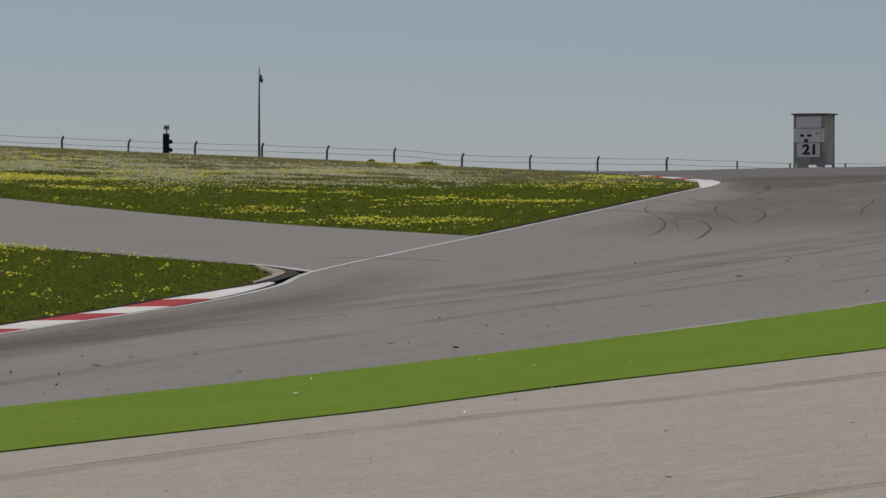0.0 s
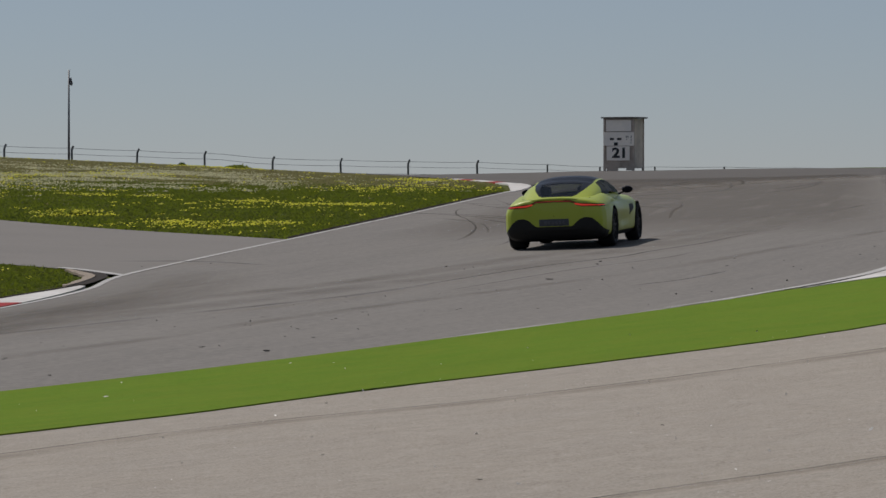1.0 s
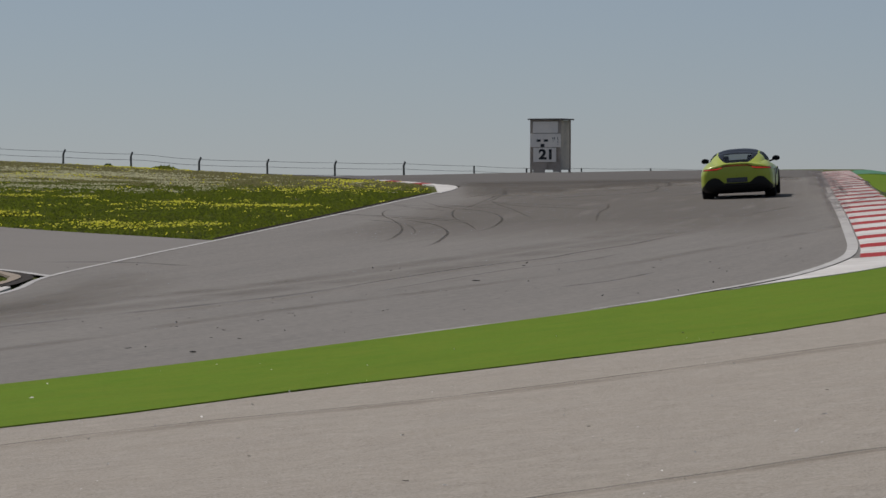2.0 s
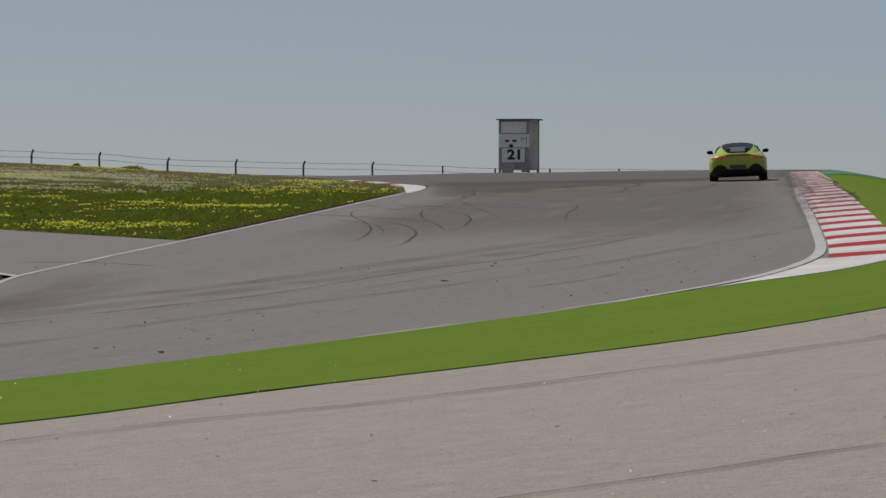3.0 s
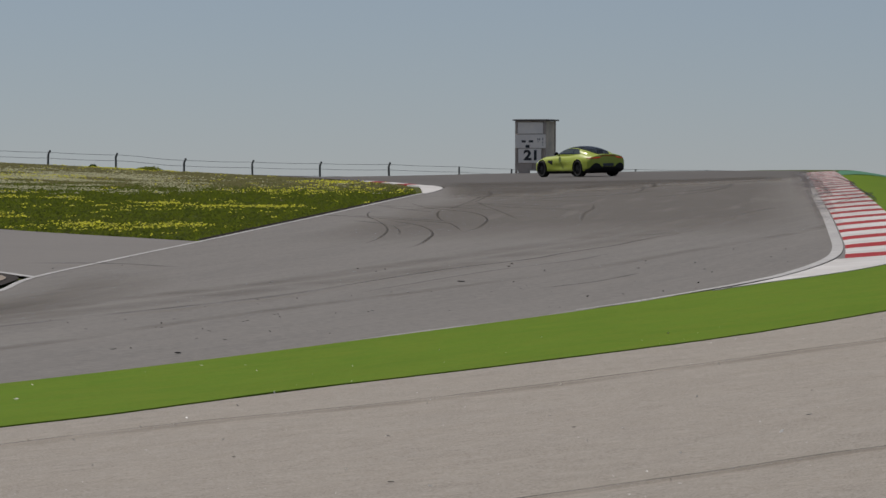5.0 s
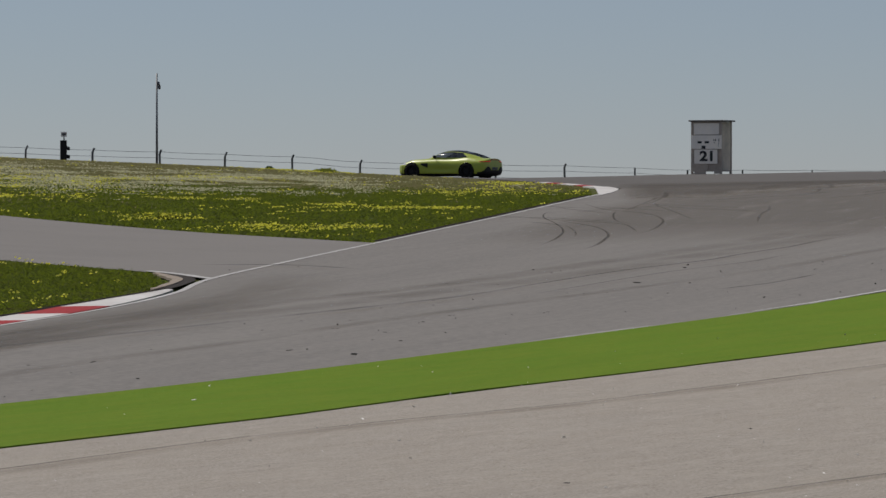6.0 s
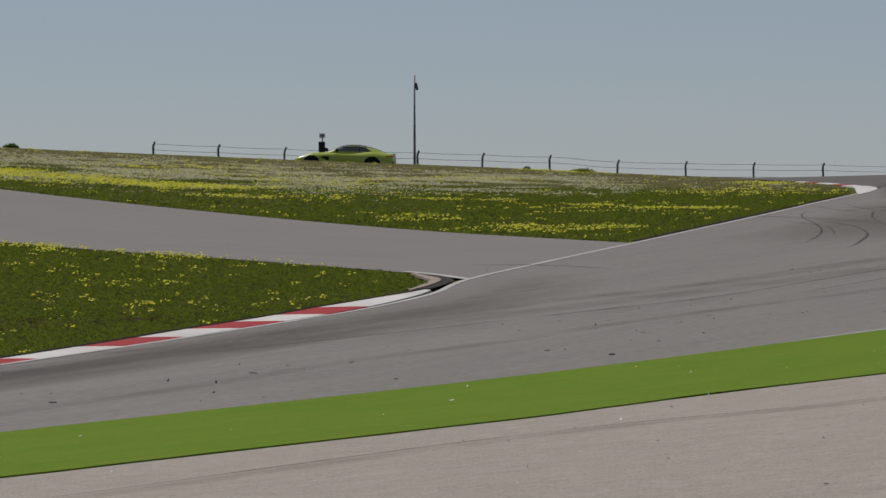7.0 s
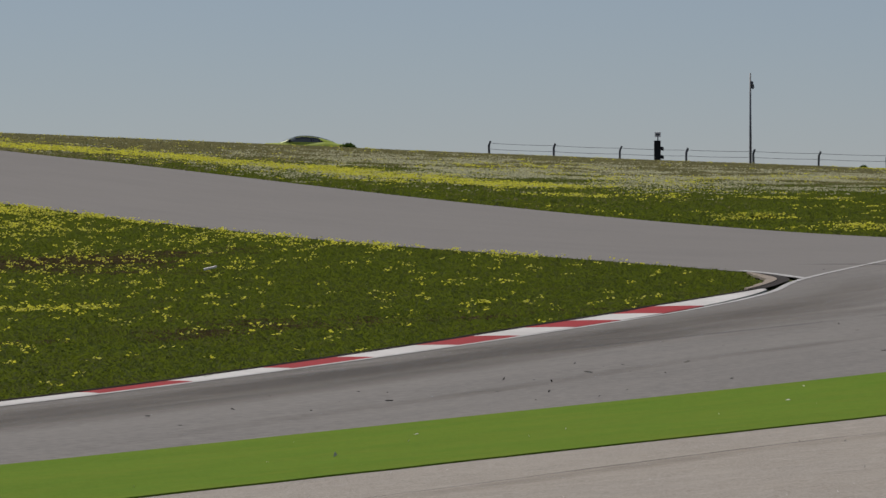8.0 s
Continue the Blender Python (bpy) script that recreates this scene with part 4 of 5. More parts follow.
SEAMS = ([(-3.4, 21), (-1.37, 24.81), (0.06, 26.85), (1.74, 28.45), (3.75, 30.85), (5.0, 32.5), (6.8, 34.79), (11, 41)], [(-1.2, 15.5), (0.6, 17.7), (2.06, 19.44), (2.98, 20.43), (3.63, 21.24), (4.28, 21.89), (7, 25)])
for k, pts in enumerate(SEAMS):
    c = curve(pts, 0.3)
    c = c + np.array([[0.02 * noise.noise((3.0 * q[0], 3.0 * q[1], k))] * 2 for q in c]) * (1, -1)
    for w0, w1, mat in ((-0.03, (0.34, 0.16)[k], SEAM_WIDE), (-0.03, 0.03, SEAM)):
        ob = ribbon("paving_joint", shifted(c, w0), shifted(c, w1), mat, 2, 0.003 + 0.001 * k + (0.002 if mat is SEAM else 0))
        ob.visible_shadow = False
        tagged(ob, "dark seam between two lanes of run-off asphalt", "pavement joint", kind="structure")
for k, (pts, wd) in enumerate((([(21.0, 121), (18.9, 106), (18.2, 102.0), (17.0, 94), (16.4, 89.8), (15.5, 84.1), (14.8, 81.1), (14.3, 80.3), (13.7, 79.5)], 0.06), ([(13.6, 81.0), (14.2, 82.2), (14.72, 83.9), (15.55, 86.6), (16.5, 90.0), (16.7, 91.4), (16.2, 89), (15.8, 85.9)], 0.04), ([(16.9, 93), (17.6, 92.2), (17.5, 89.5), (16.6, 87.5), (15.4, 87.0)], 0.03), ([(18.0, 100), (18.4, 103.5), (19.3, 108)], 0.04))):
    c = curve(pts, 0.4)
    ob = ribbon("skid_mark", shifted(c, -wd), shifted(c, wd), SMEAR, 1, 0.096 + 0.002 * k)
    ob.visible_shadow = False
    tagged(ob, "black looping tyre mark across kerb and turf", "tyre mark", kind="structure")
# rubber dragged along the far end of the kerb and its line
drag = random.Random(21)
for k in range(10):
    y0, o = drag.uniform(84, 112), drag.uniform(-0.05, 0.5)
    c = cut(RIGHT_ALL, y0, min(y0 + drag.uniform(14, 40), 146))
    half = np.interp(np.linspace(0, 1, len(c)), (0, 0.35, 0.8, 1), (0.01, 1, 1, 0.01))[:, None] * drag.uniform(0.03, 0.09)
    reach = shifted(c, 1.0) - c
    ob = ribbon("kerb_scuffs", c + reach * (o - half), c + reach * (o + half), SMEAR_DUST, 1, 0.05 + 0.002 * k)
    ob.visible_shadow = False
    tagged(ob, "dark tyre scuffs over the far end of the kerb", "tyre mark", kind="structure")
KERB_RUBBER = smear("rubber over the kerb", (0.075, 0.066, 0.07), 0.42, 1.0, 0.22, 5, (0.4, 3, 1), -10, 2.0)
for k, (y0, o0, o1) in enumerate(((70, -0.25, 1.25), (88, -0.5, 0.75), (60, -0.2, 0.30))):
    c = cut(RIGHT_ALL, y0, 147)
    ob = ribbon("kerb_scuffs", shifted(c, o0), shifted(c, o1), KERB_RUBBER, 8, 0.085 + 0.003 * k)
    ob.visible_shadow = False
    tagged(ob, "dark tyre rubber smeared over the far end of the kerb", "tyre mark", kind="structure")
# older surfacing, with a ragged pale edge, where the hairpin begins
ragged = random.Random(8)
near = curve([(7.45, 106.4), (8.6, 107.6), (10.25, 108.6), (11.2, 110.0), (12.4, 113.4), (14.5, 116.9), (16.7, 120.7), (19.6, 125.6), (20.9, 127.6)], 0.35)
wob = np.array([0.55 * noise.noise((0.9 * q[0], 3.0, 1.0)) + 0.4 * noise.noise((3.1 * q[0], 5.0, 2.0)) for q in near])
near = near + np.stack([-0.5 * wob, 2.6 * wob], 1)
far = np.stack([np.linspace(8.75, 21.3, len(near)), np.linspace(120.0, 129.4, len(near))], 1)
ob = ribbon("road_patch", near - (0.2, 3.0), far + (0.4, 9.0), PATCH_OLD, 8, 0.0055)
ob.visible_shadow = False
tagged(ob, "darker older asphalt with a ragged edge", "road", kind="structure")
for k, (d0, d1) in enumerate(((-2.4, 0.4), (-1.0, 2.2))):
    ob = ribbon("road_scrape", near[k * 3:] + (-0.1, d0), near[k * 3:] + (0, d1), PALE_DUST, 2, 0.011 + 0.0015 * k)
    ob.visible_shadow = False
    tagged(ob, "pale scraped edge of the older asphalt", "road", kind="structure")


# ---- things on the skyline ----
def polar(az, y):
    """A place in plan at az degrees to the right of +y, y metres ahead."""
    x = y * math.tan(radians(az))
    return x, y, float(land(x, y))


HUT_WHITE = material("dirty white board", (0.86, 0.78, 0.68), 0.7, stain=(1.2, 0.5, (0.62, 0.58, 0.55)), grain=(12, 0.3, (0.72, 0.68, 0.64)))
HUT_GREY = material("weathered grey wood", (0.48, 0.395, 0.325), 0.85, stain=(1.0, 0.6, (0.20, 0.17, 0.145)), grain=(9, 0.5, (0.40, 0.36, 0.32)), bump=0.3)
HUT_TAN = material("tan plywood", (0.68, 0.57, 0.45), 0.8, stain=(0.9, 0.7, (0.25, 0.225, 0.20)), grain=(8, 0.4, (0.52, 0.47, 0.37)), bump=0.2)
ROOF_FELT = material("dark roof felt", (0.15, 0.138, 0.125), 0.9, stain=(2, 0.5, (0.10, 0.092, 0.084)), grain=(20, 0.4, (0.19, 0.175, 0.16)))
INK = material("black sign paint", (0.015, 0.015, 0.016), 0.6, grain=(20, 0.4, (0.03, 0.03, 0.03)))
STEEL = material("dark galvanised steel", (0.17, 0.176, 0.182), 0.55, metal=0.6, stain=(2, 0.5, (0.06, 0.06, 0.062)), grain=(20, 0.3, (0.13, 0.13, 0.135)))
POST = material("dark fence post", (0.085, 0.086, 0.09), 0.7, stain=(3, 0.6, (0.12, 0.12, 0.122)), grain=(20, 0.4, (0.04, 0.04, 0.042)))
WIRE = material("fence wire", (0.16, 0.165, 0.17), 0.5, metal=0.5, grain=(10, 0.4, (0.1, 0.1, 0.1)))


def text_part(name, words, size, m, mat, parent):
    cu = bpy.data.curves.new(name, "FONT")
    cu.body, cu.size, cu.align_x, cu.align_y, cu.extrude, cu.offset = words, size, "CENTER", "CENTER", 0.004, 0.026
    tmp = bpy.data.objects.new(name, cu)
    scene.collection.objects.link(tmp)
    bpy.context.view_layer.update()
    me = bpy.data.meshes.new_from_object(tmp.evaluated_get(bpy.context.evaluated_depsgraph_get()))
    bpy.data.objects.remove(tmp)
    me.materials.clear()
    me.materials.append(mat)
    ob = new(name, me)
    ob.parent = parent
    ob.matrix_local = m
    return ob


def marshal_hut(place, turn):
    """A small hut on short legs; its front faces -y before the turn."""
    hut = tagged(new("marshal_hut"), "weathered grey wooden marshal hut with white sign boards and flat roof", "hut")
    hut.matrix_world = pose(*place, 0, 0, turn)
    W, D, H = 1.50, 1.28, 2.55
    for x in (-W / 2, W / 2):
        for y in (-D / 2, D / 2):
            bm = box(bmesh.new(), x - 0.05, x + 0.05, y - 0.05, y + 0.05, -0.15, H, 0.008)
            part("corner_post", bm, HUT_GREY, hut)
    part("floor_deck", box(bmesh.new(), -W / 2 - 0.03, W / 2 + 0.03, -D / 2 - 0.03, D / 2 + 0.03, 0.13, 0.20, 0.01), HUT_GREY, hut)
    for k in range(4):   # right wall of upright boards
        y0 = -D / 2 + 0.06 + k * (D - 0.12) / 4
        part("wall_board", box(bmesh.new(), W / 2 - 0.01, W / 2 + 0.02, y0, y0 + (D - 0.12) / 4 - 0.008, 0.2, H - 0.02, 0.003), HUT_TAN, hut)
        part("wall_board", box(bmesh.new(), -W / 2 - 0.02, -W / 2 + 0.01, y0, y0 + (D - 0.12) / 4 - 0.008, 0.2, H - 0.02, 0.003), HUT_TAN, hut)
    for k in range(5):
        x0 = -W / 2 + 0.06 + k * (W - 0.12) / 5
        part("wall_board", box(bmesh.new(), x0, x0 + (W - 0.12) / 5 - 0.008, D / 2 - 0.01, D / 2 + 0.02, 0.2, H - 0.02, 0.003), HUT_TAN, hut)
    part("front_wall", box(bmesh.new(), -W / 2 + 0.05, W / 2 - 0.05, -D / 2 - 0.015, -D / 2 + 0.015, 0.2, H - 0.01, 0.003), HUT_GREY, hut)
    part("roof", box(bmesh.new(), -W / 2 - 0.14, W / 2 + 0.2, -D / 2 - 0.16, D / 2 + 0.12, H, H + 0.07, 0.012), ROOF_FELT, hut, "dark flat roof")
    f = -D / 2 - 0.06
    part("upper_panel", box(bmesh.new(), -W / 2 + 0.09, W / 2 - 0.09, f, f + 0.03, 1.92, 2.47, 0.006), HUT_WHITE, hut, "plain off-white front panel")
    board = part("sign_board", box(bmesh.new(), -W / 2 - 0.02, W / 2 + 0.07, f - 0.05, f - 0.02, 1.22, 1.88, 0.006), HUT_WHITE, hut, "white sign board with dark symbols")
    for x0, x1, z0, z1 in ((-0.43, -0.22, 1.49, 1.60), (-0.06, 0.17, 1.49, 1.60), (-0.22, -0.02, 1.23, 1.38), (0.40, 0.44, 1.60, 1.70), (0.49, 0.53, 1.60, 1.70), (0.42, 0.46, 1.50, 1.54), (0.66, 0.69, 1.58, 1.72), (0.66, 0.69, 1.45, 1.53), (0.66, 0.69, 1.34, 1.38)):
        part("sign_mark", box(bmesh.new(), x0, x1, f - 0.056, f - 0.049, z0, z1), INK, board)
    plate = part("number_board", box(bmesh.new(), -W / 2 + 0.14, W / 2 - 0.16, f - 0.04, f - 0.01, 0.50, 1.19, 0.006), HUT_WHITE, hut, "white board with the number 21")
    text_part("number", "21", 0.66, pose(0.08, f - 0.046, 0.85, 90, 0, 0) @ Matrix.Diagonal((1.22, 1, 1, 1)), INK, plate)
    part("lower_panel", box(bmesh.new(), -W / 2 + 0.05, 0.10, f + 0.01, f + 0.04, 0.16, 0.50, 0.004), HUT_GREY, hut, "grey lower panel")
    part("lower_panel", box(bmesh.new(), 0.40, W / 2 - 0.04, f + 0.01, f + 0.04, 0.02, 0.50, 0.004), HUT_GREY, hut)
    part("front_step", box(bmesh.new(), -0.62, -0.02, f - 0.02, f + 0.03, -0.05, 0.14, 0.004), HUT_GREY, hut)
    return hut


hx, hy, hz = polar(5.465, 189)
marshal_hut((hx, hy, hz), -27)


def light_mast(place, top):
    mast = tagged(new("camera_mast"), "slim grey steel mast with a small camera near its top", "mast")
    mast.matrix_world = pose(*place)
    h = top - place[2]
    part("pole", rod(bmesh.new(), (0, 0, -0.1), (0, 0, h), 0.065, 0.04, 14), STEEL, mast, smooth=True)
    part("base_plate", box(bmesh.new(), -0.16, 0.16, -0.16, 0.16, -0.05, 0.03, 0.006), STEEL, mast)
    part("bracket", rod(bmesh.new(), (0, 0, h - 0.42), (0.12, 0, h - 0.46), 0.018), STEEL, mast)
    bm = bmesh.new()
    bmesh.ops.create_uvsphere(bm, u_segments=14, v_segments=8, radius=0.1, matrix=Matrix.Translation((0.12, 0, h - 0.68)) @ Matrix.Diagonal((0.8, 0.8, 1.1, 1)))
    rod(bm, (0.11, 0, h - 0.64), (0.08, 0, h - 0.40), 0.07, 0.045, 14)
    part("camera_head", bm, STEEL, mast, smooth=True)
    return mast


px, py, pz = polar(-2.692, 192)
light_mast((px, py, pz), 7.28)


def track_signal(place, z_box0, z_box1, z_top):
    sig = tagged(new("track_signal"), "black track signal lamp with hoods under a small white board", "signal light")
    sig.matrix_world = pose(*place)
    a, b, c = z_box0 - place[2], z_box1 - place[2], z_top - place[2]
    part("post", rod(bmesh.new(), (0, 0, -0.1), (0, 0, c - 0.1), 0.035, 0.03, 10), STEEL, sig)
    case = part("lamp_case", box(bmesh.new(), -0.18, 0.13, -0.13, 0.13, a, b, 0.02), BLACK_TRIM, sig, "black lamp case")
    for k in range(2):
        z = a + 0.14 + k * (b - a) * 0.42
        bm = bmesh.new()
        ring = [(0.13, 0.13 * math.cos(t), z + 0.13 * math.sin(t)) for t in np.linspace(-0.5, math.pi + 0.5, 16)]
        r0 = [bm.verts.new(p) for p in ring]
        r1 = [bm.verts.new((p[0] + 0.15, p[1] * 0.92, z + (p[2] - z) * 0.9 - 0.02)) for p in ring]
        for i in range(15):
            bm.faces.new((r0[i], r0[i + 1], r1[i + 1], r1[i]))
        part("lamp_hood", bm, BLACK_TRIM, case)
        part("lamp_lens", rod(bmesh.new(), (0.125, 0, z), (0.145, 0, z), 0.11, 0.11, 20), LAMP_WHITE, case)
    board = part("top_board", box(bmesh.new(), -0.15, 0.14, -0.02, 0.01, c - 0.24, c, 0.004), HUT_WHITE, sig, "small white board")
    part("board_mark", box(bmesh.new(), -0.11, 0.10, -0.027, -0.019, c - 0.17, c - 0.06), STEEL, board)
    return sig


sx, sy, sz = polar(-4.05, 190)
track_signal((sx, sy, sz), 3.00, 3.96, 4.37)

POSTS = [-6.529, -5.575, -4.614, -3.635, -2.645, -1.70, -0.70, 0.29, 1.30, 2.29, 3.31, 4.34, 5.11, 5.92, 6.94, 7.98, 9.0, 10.05, 11.1]
spots = [polar(a, float(np.interp(a, (-6.5, -3, -1, 1, 3.5, 5, 8), (196, 199, 203, 208, 216, 228, 238)))) for a in POSTS]


def fence_lift(x):
    """The bank on which the fence stands, above the land behind the crest."""
    return float(np.interp(x, (-22.4, -19.1, -16, -12.6, -9.2, -1.5, 0.5), (0.42, 0.33, 0.26, 0.21, 0.19, 0.16, 0.0)))


fence = tagged(new("wire_fence"), "wire fence on dark posts with bent tops along the crest", "fence")
bm = box(bmesh.new(), -0.05, 0.05, -0.05, 0.05, -0.2, 0.98, 0.01)
r = bmesh.ops.create_cube(bm, size=1, matrix=pose(0.045, 0, 1.09, 0, 22, 0) @ Matrix.Diagonal((0.09, 0.09, 0.26, 1)))
post_data = bpy.data.meshes.new("post")
bm.to_mesh(post_data)
bm.free()
post_data.materials.append(POST)
rnd = random.Random(4)
straight_data = bpy.data.meshes.new("post")
bm = box(bmesh.new(), -0.045, 0.045, -0.045, 0.045, -0.2, 1.12, 0.01)
bm.to_mesh(straight_data)
bm.free()
straight_data.materials.append(POST)
for x, y, z in spots:
    ob = new("post", post_data if x < 14 else straight_data)
    ob.parent = fence
    ob.matrix_local = pose(x, y, z + fence_lift(x), rnd.uniform(-2, 2), rnd.uniform(-2, 2), rnd.uniform(-14, 14))
for h, off in ((0.42, 0.0), (0.80, 0.0), (1.10, 0.03)):
    bm = bmesh.new()
    for (x0, y0, z0), (x1, y1, z1) in zip(spots, spots[1:]):
        pts = [Vector((x0 + (x1 - x0) * s + off, y0 + (y1 - y0) * s - 0.06, z0 + (z1 - z0) * s + h + fence_lift(x0 + (x1 - x0) * s) - 0.10 * s * (1 - s))) for s in (0, 0.25, 0.5, 0.75, 1)]
        for a, b in zip(pts, pts[1:]):
            rod(bm, a, b, 0.011, sides=5)
    part("wire", bm, WIRE, fence)


# ---- grass and flowers ----
def leafy(name, colour, through_colour, share, **more):
    """A thin leaf or petal: it shines through when the sun stands behind it."""
    m = material(name, colour, **more)
    n, ln = m.node_tree.nodes, m.node_tree.links
    b = n["Principled BSDF"]
    tr, mix = n.new("ShaderNodeBsdfTranslucent"), n.new("ShaderNodeMixShader")
    tr.inputs["Color"].default_value = (*through_colour, 1)
    mix.inputs[0].default_value = share
    ln.new(b.outputs[0], mix.inputs[1])
    ln.new(tr.outputs[0], mix.inputs[2])
    ln.new(mix.outputs[0], n["Material Output"].inputs["Surface"])
    return m


GRASS = leafy("grass blades", (0.082, 0.105, 0.015), (0.118, 0.150, 0.014), 0.5, rough=0.8, stain=[(0.35, 0.8, (0.108, 0.092, 0.034)), (0.9, 0.8, (0.048, 0.078, 0.011)), (3.0, 0.6, (0.095, 0.118, 0.020))], per_island=0.16, spec=0.1)
GRASS_DRY = leafy("dry grass blades", (0.188, 0.172, 0.084), (0.25, 0.23, 0.10), 0.4, rough=0.85, stain=(0.4, 0.6, (0.105, 0.12, 0.04)), per_island=0.28, spec=0.15)
YELLOW = leafy("yellow petals", (0.62, 0.59, 0.06), (0.64, 0.61, 0.06), 0.45, rough=0.7, stain=(1.5, 0.5, (0.52, 0.52, 0.08)), per_island=0.25, spec=0.2)
WHITE = leafy("whitish petals", (0.50, 0.48, 0.33), (0.52, 0.50, 0.31), 0.45, rough=0.8, stain=(1.0, 0.6, (0.36, 0.37, 0.20)), per_island=0.25, spec=0.2)
LEAF = leafy("shrub leaves", (0.05, 0.085, 0.018), (0.08, 0.13, 0.02), 0.3, rough=0.7, stain=(4, 0.5, (0.03, 0.06, 0.01)), per_island=0.4, spec=0.2)


LEAF_LIGHT = leafy("light green leaves", (0.16, 0.19, 0.035), (0.20, 0.24, 0.035), 0.5, rough=0.7, stain=(4, 0.5, (0.20, 0.20, 0.04)), per_island=0.25, spec=0.1)


def inside(poly, p):
    """Which points of p lie in the polygon."""
    x, y = p[:, 0], p[:, 1]
    hit = np.zeros(len(p), bool)
    for (x0, y0), (x1, y1) in zip(poly, np.roll(poly, -1, axis=0)):
        cross = ((y0 > y) != (y1 > y)) & (x < (x1 - x0) * (y - y0) / (y1 - y0 + 1e-12) + x0)
        hit ^= cross
    return hit


def away(line, p):
    """Distance of points from a line."""
    best = np.full(len(p), 1e9)
    for k in range(0, len(p), 4000):
        best[k:k + 4000] = np.hypot(p[k:k + 4000, None, 0] - line[None, :, 0], p[k:k + 4000, None, 1] - line[None, :, 1]).min(1)
    return best


def patchy(p, scale, seed):
    return np.array([noise.noise((a * scale + seed, b * scale, seed * 0.7)) for a, b in p])


rng = np.random.default_rng(11)
VERGE = np.vstack([BACK[:82:3] - (0.10, 0), [(-2.98, 59.2), (-2.86, 60.4), (-2.82, 61.6), (-2.92, 62.6), (-3.15, 64.0)], shifted(SERVICE_LOW[3:], -0.12)[:: 2], [(-60, 110), (-60, 24)]])
HILL = np.vstack([shifted(cut(LEFT, 76.8, 110), -0.22)[:: 2], [(7.2, 111.5), (7.45, 117), (7.5, 122)], shifted(HAIRPIN_IN[3:], -0.65)[: 60: 2], [(-70, 152)], SERVICE_HIGH[::-1][6:: 2] + (0.05, 0.25)])


def scatter(poly, box4, per_m2):
    x0, x1, y0, y1 = box4
    n = int((x1 - x0) * (y1 - y0) * per_m2)
    p = np.stack([rng.uniform(x0, x1, n), rng.uniform(y0, y1, n)], 1)
    return p[inside(poly, p)]


def loose_faces(name, v, mat):
    """A mesh of separate faces; v: faces, corners, xyz."""
    n, k = v.shape[:2]
    me = bpy.data.meshes.new(name)
    me.vertices.add(n * k)
    me.vertices.foreach_set("co", v.astype(np.float32).ravel())
    me.loops.add(n * k)
    me.loops.foreach_set("vertex_index", np.arange(n * k, dtype=np.int32))
    me.polygons.add(n)
    me.polygons.foreach_set("loop_start", np.arange(0, n * k, k, dtype=np.int32))
    me.update(calc_edges=True)
    me.materials.append(mat)
    return me


def blades(name, p, mat, tall, each, label, wide=0.035):
    """Grass: tufts of leaning three-cornered blades at p, all in one mesh."""
    n = len(p) * each
    base = np.repeat(p, each, 0) + rng.normal(0, 0.06, (n, 2))
    h = np.repeat(rng.uniform(0.6, 1.25, len(p)), each) * rng.uniform(0.5, 1.2, n) * tall
    a = rng.uniform(0, math.tau, n)
    w = wide * rng.uniform(0.6, 1.5, n)
    z = land(base[:, 0], base[:, 1]) - 0.04
    lean = rng.normal(0, 1, (n, 2)) * (1.6 * h[:, None] + 0.055)
    v = np.empty((n, 3, 3))
    v[:, 0] = np.stack([base[:, 0] - np.cos(a) * w, base[:, 1] - np.sin(a) * w, z], 1)
    v[:, 1] = np.stack([base[:, 0] + np.cos(a) * w, base[:, 1] + np.sin(a) * w, z], 1)
    v[:, 2] = np.stack([base[:, 0] + lean[:, 0], base[:, 1] + lean[:, 1], z + 0.036 + h], 1)
    return tagged(new(name, loose_faces(name, v, mat)), label, "grass", kind="stuff")


def petals(name, p, mat, size, each, spread, low, high, label):
    """Flowers: loose heads of small tilted petals over p, all in one mesh."""
    n = len(p) * each
    big = np.repeat(rng.uniform(0.6, 1.5, len(p)), each)
    c = np.repeat(p, each, 0) + rng.normal(0, 1, (n, 2)) * spread * big[:, None]
    z = land(c[:, 0], c[:, 1]) + rng.uniform(low, high, n)
    s = size * rng.uniform(0.6, 1.4, n)
    a = rng.uniform(0, math.tau, n)
    t = rng.uniform(0.3, 1.0, n)
    e1 = np.stack([np.cos(a), np.sin(a), rng.normal(0, 0.2, n)], 1) * s[:, None]
    e2 = np.stack([-np.sin(a) * np.cos(t), np.cos(a) * np.cos(t), np.sin(t)], 1) * s[:, None] * 0.75
    m = np.stack([c[:, 0], c[:, 1], z], 1)
    v = np.stack([m - e1, m - e2, m + e1, m + e2], 1)
    return tagged(new(name, loose_faces(name, v, mat)), label, "flowers", kind="stuff")


DEAD = leafy("dead grass and earth", (0.092, 0.066, 0.034), (0.105, 0.075, 0.035), 0.3, rough=0.9, stain=[(0.9, 0.7, (0.060, 0.046, 0.024)), (3.0, 0.6, (0.075, 0.078, 0.022))], per_island=0.2, spec=0.05)
near_p = scatter(VERGE, (-30, -2, 26, 98), 120)
bare = patchy(near_p, 0.16, 3.0) * 0.8 + 0.3 * patchy(near_p, 0.9, 7.0) + np.exp(-(((near_p - (-15.2, 73.0)) / (2.3, 4.6)) ** 2).sum(1)) * 0.8 + rng.normal(0, 0.12, len(near_p))
blades("verge_grass", near_p[bare < 0.42], GRASS, 0.015, 4, "short green grass between the kerb and the service road", 0.038)
blades("verge_dead_grass", near_p[bare >= 0.42], DEAD, 0.012, 4, "brown dead grass and bare earth on the verge", 0.038)
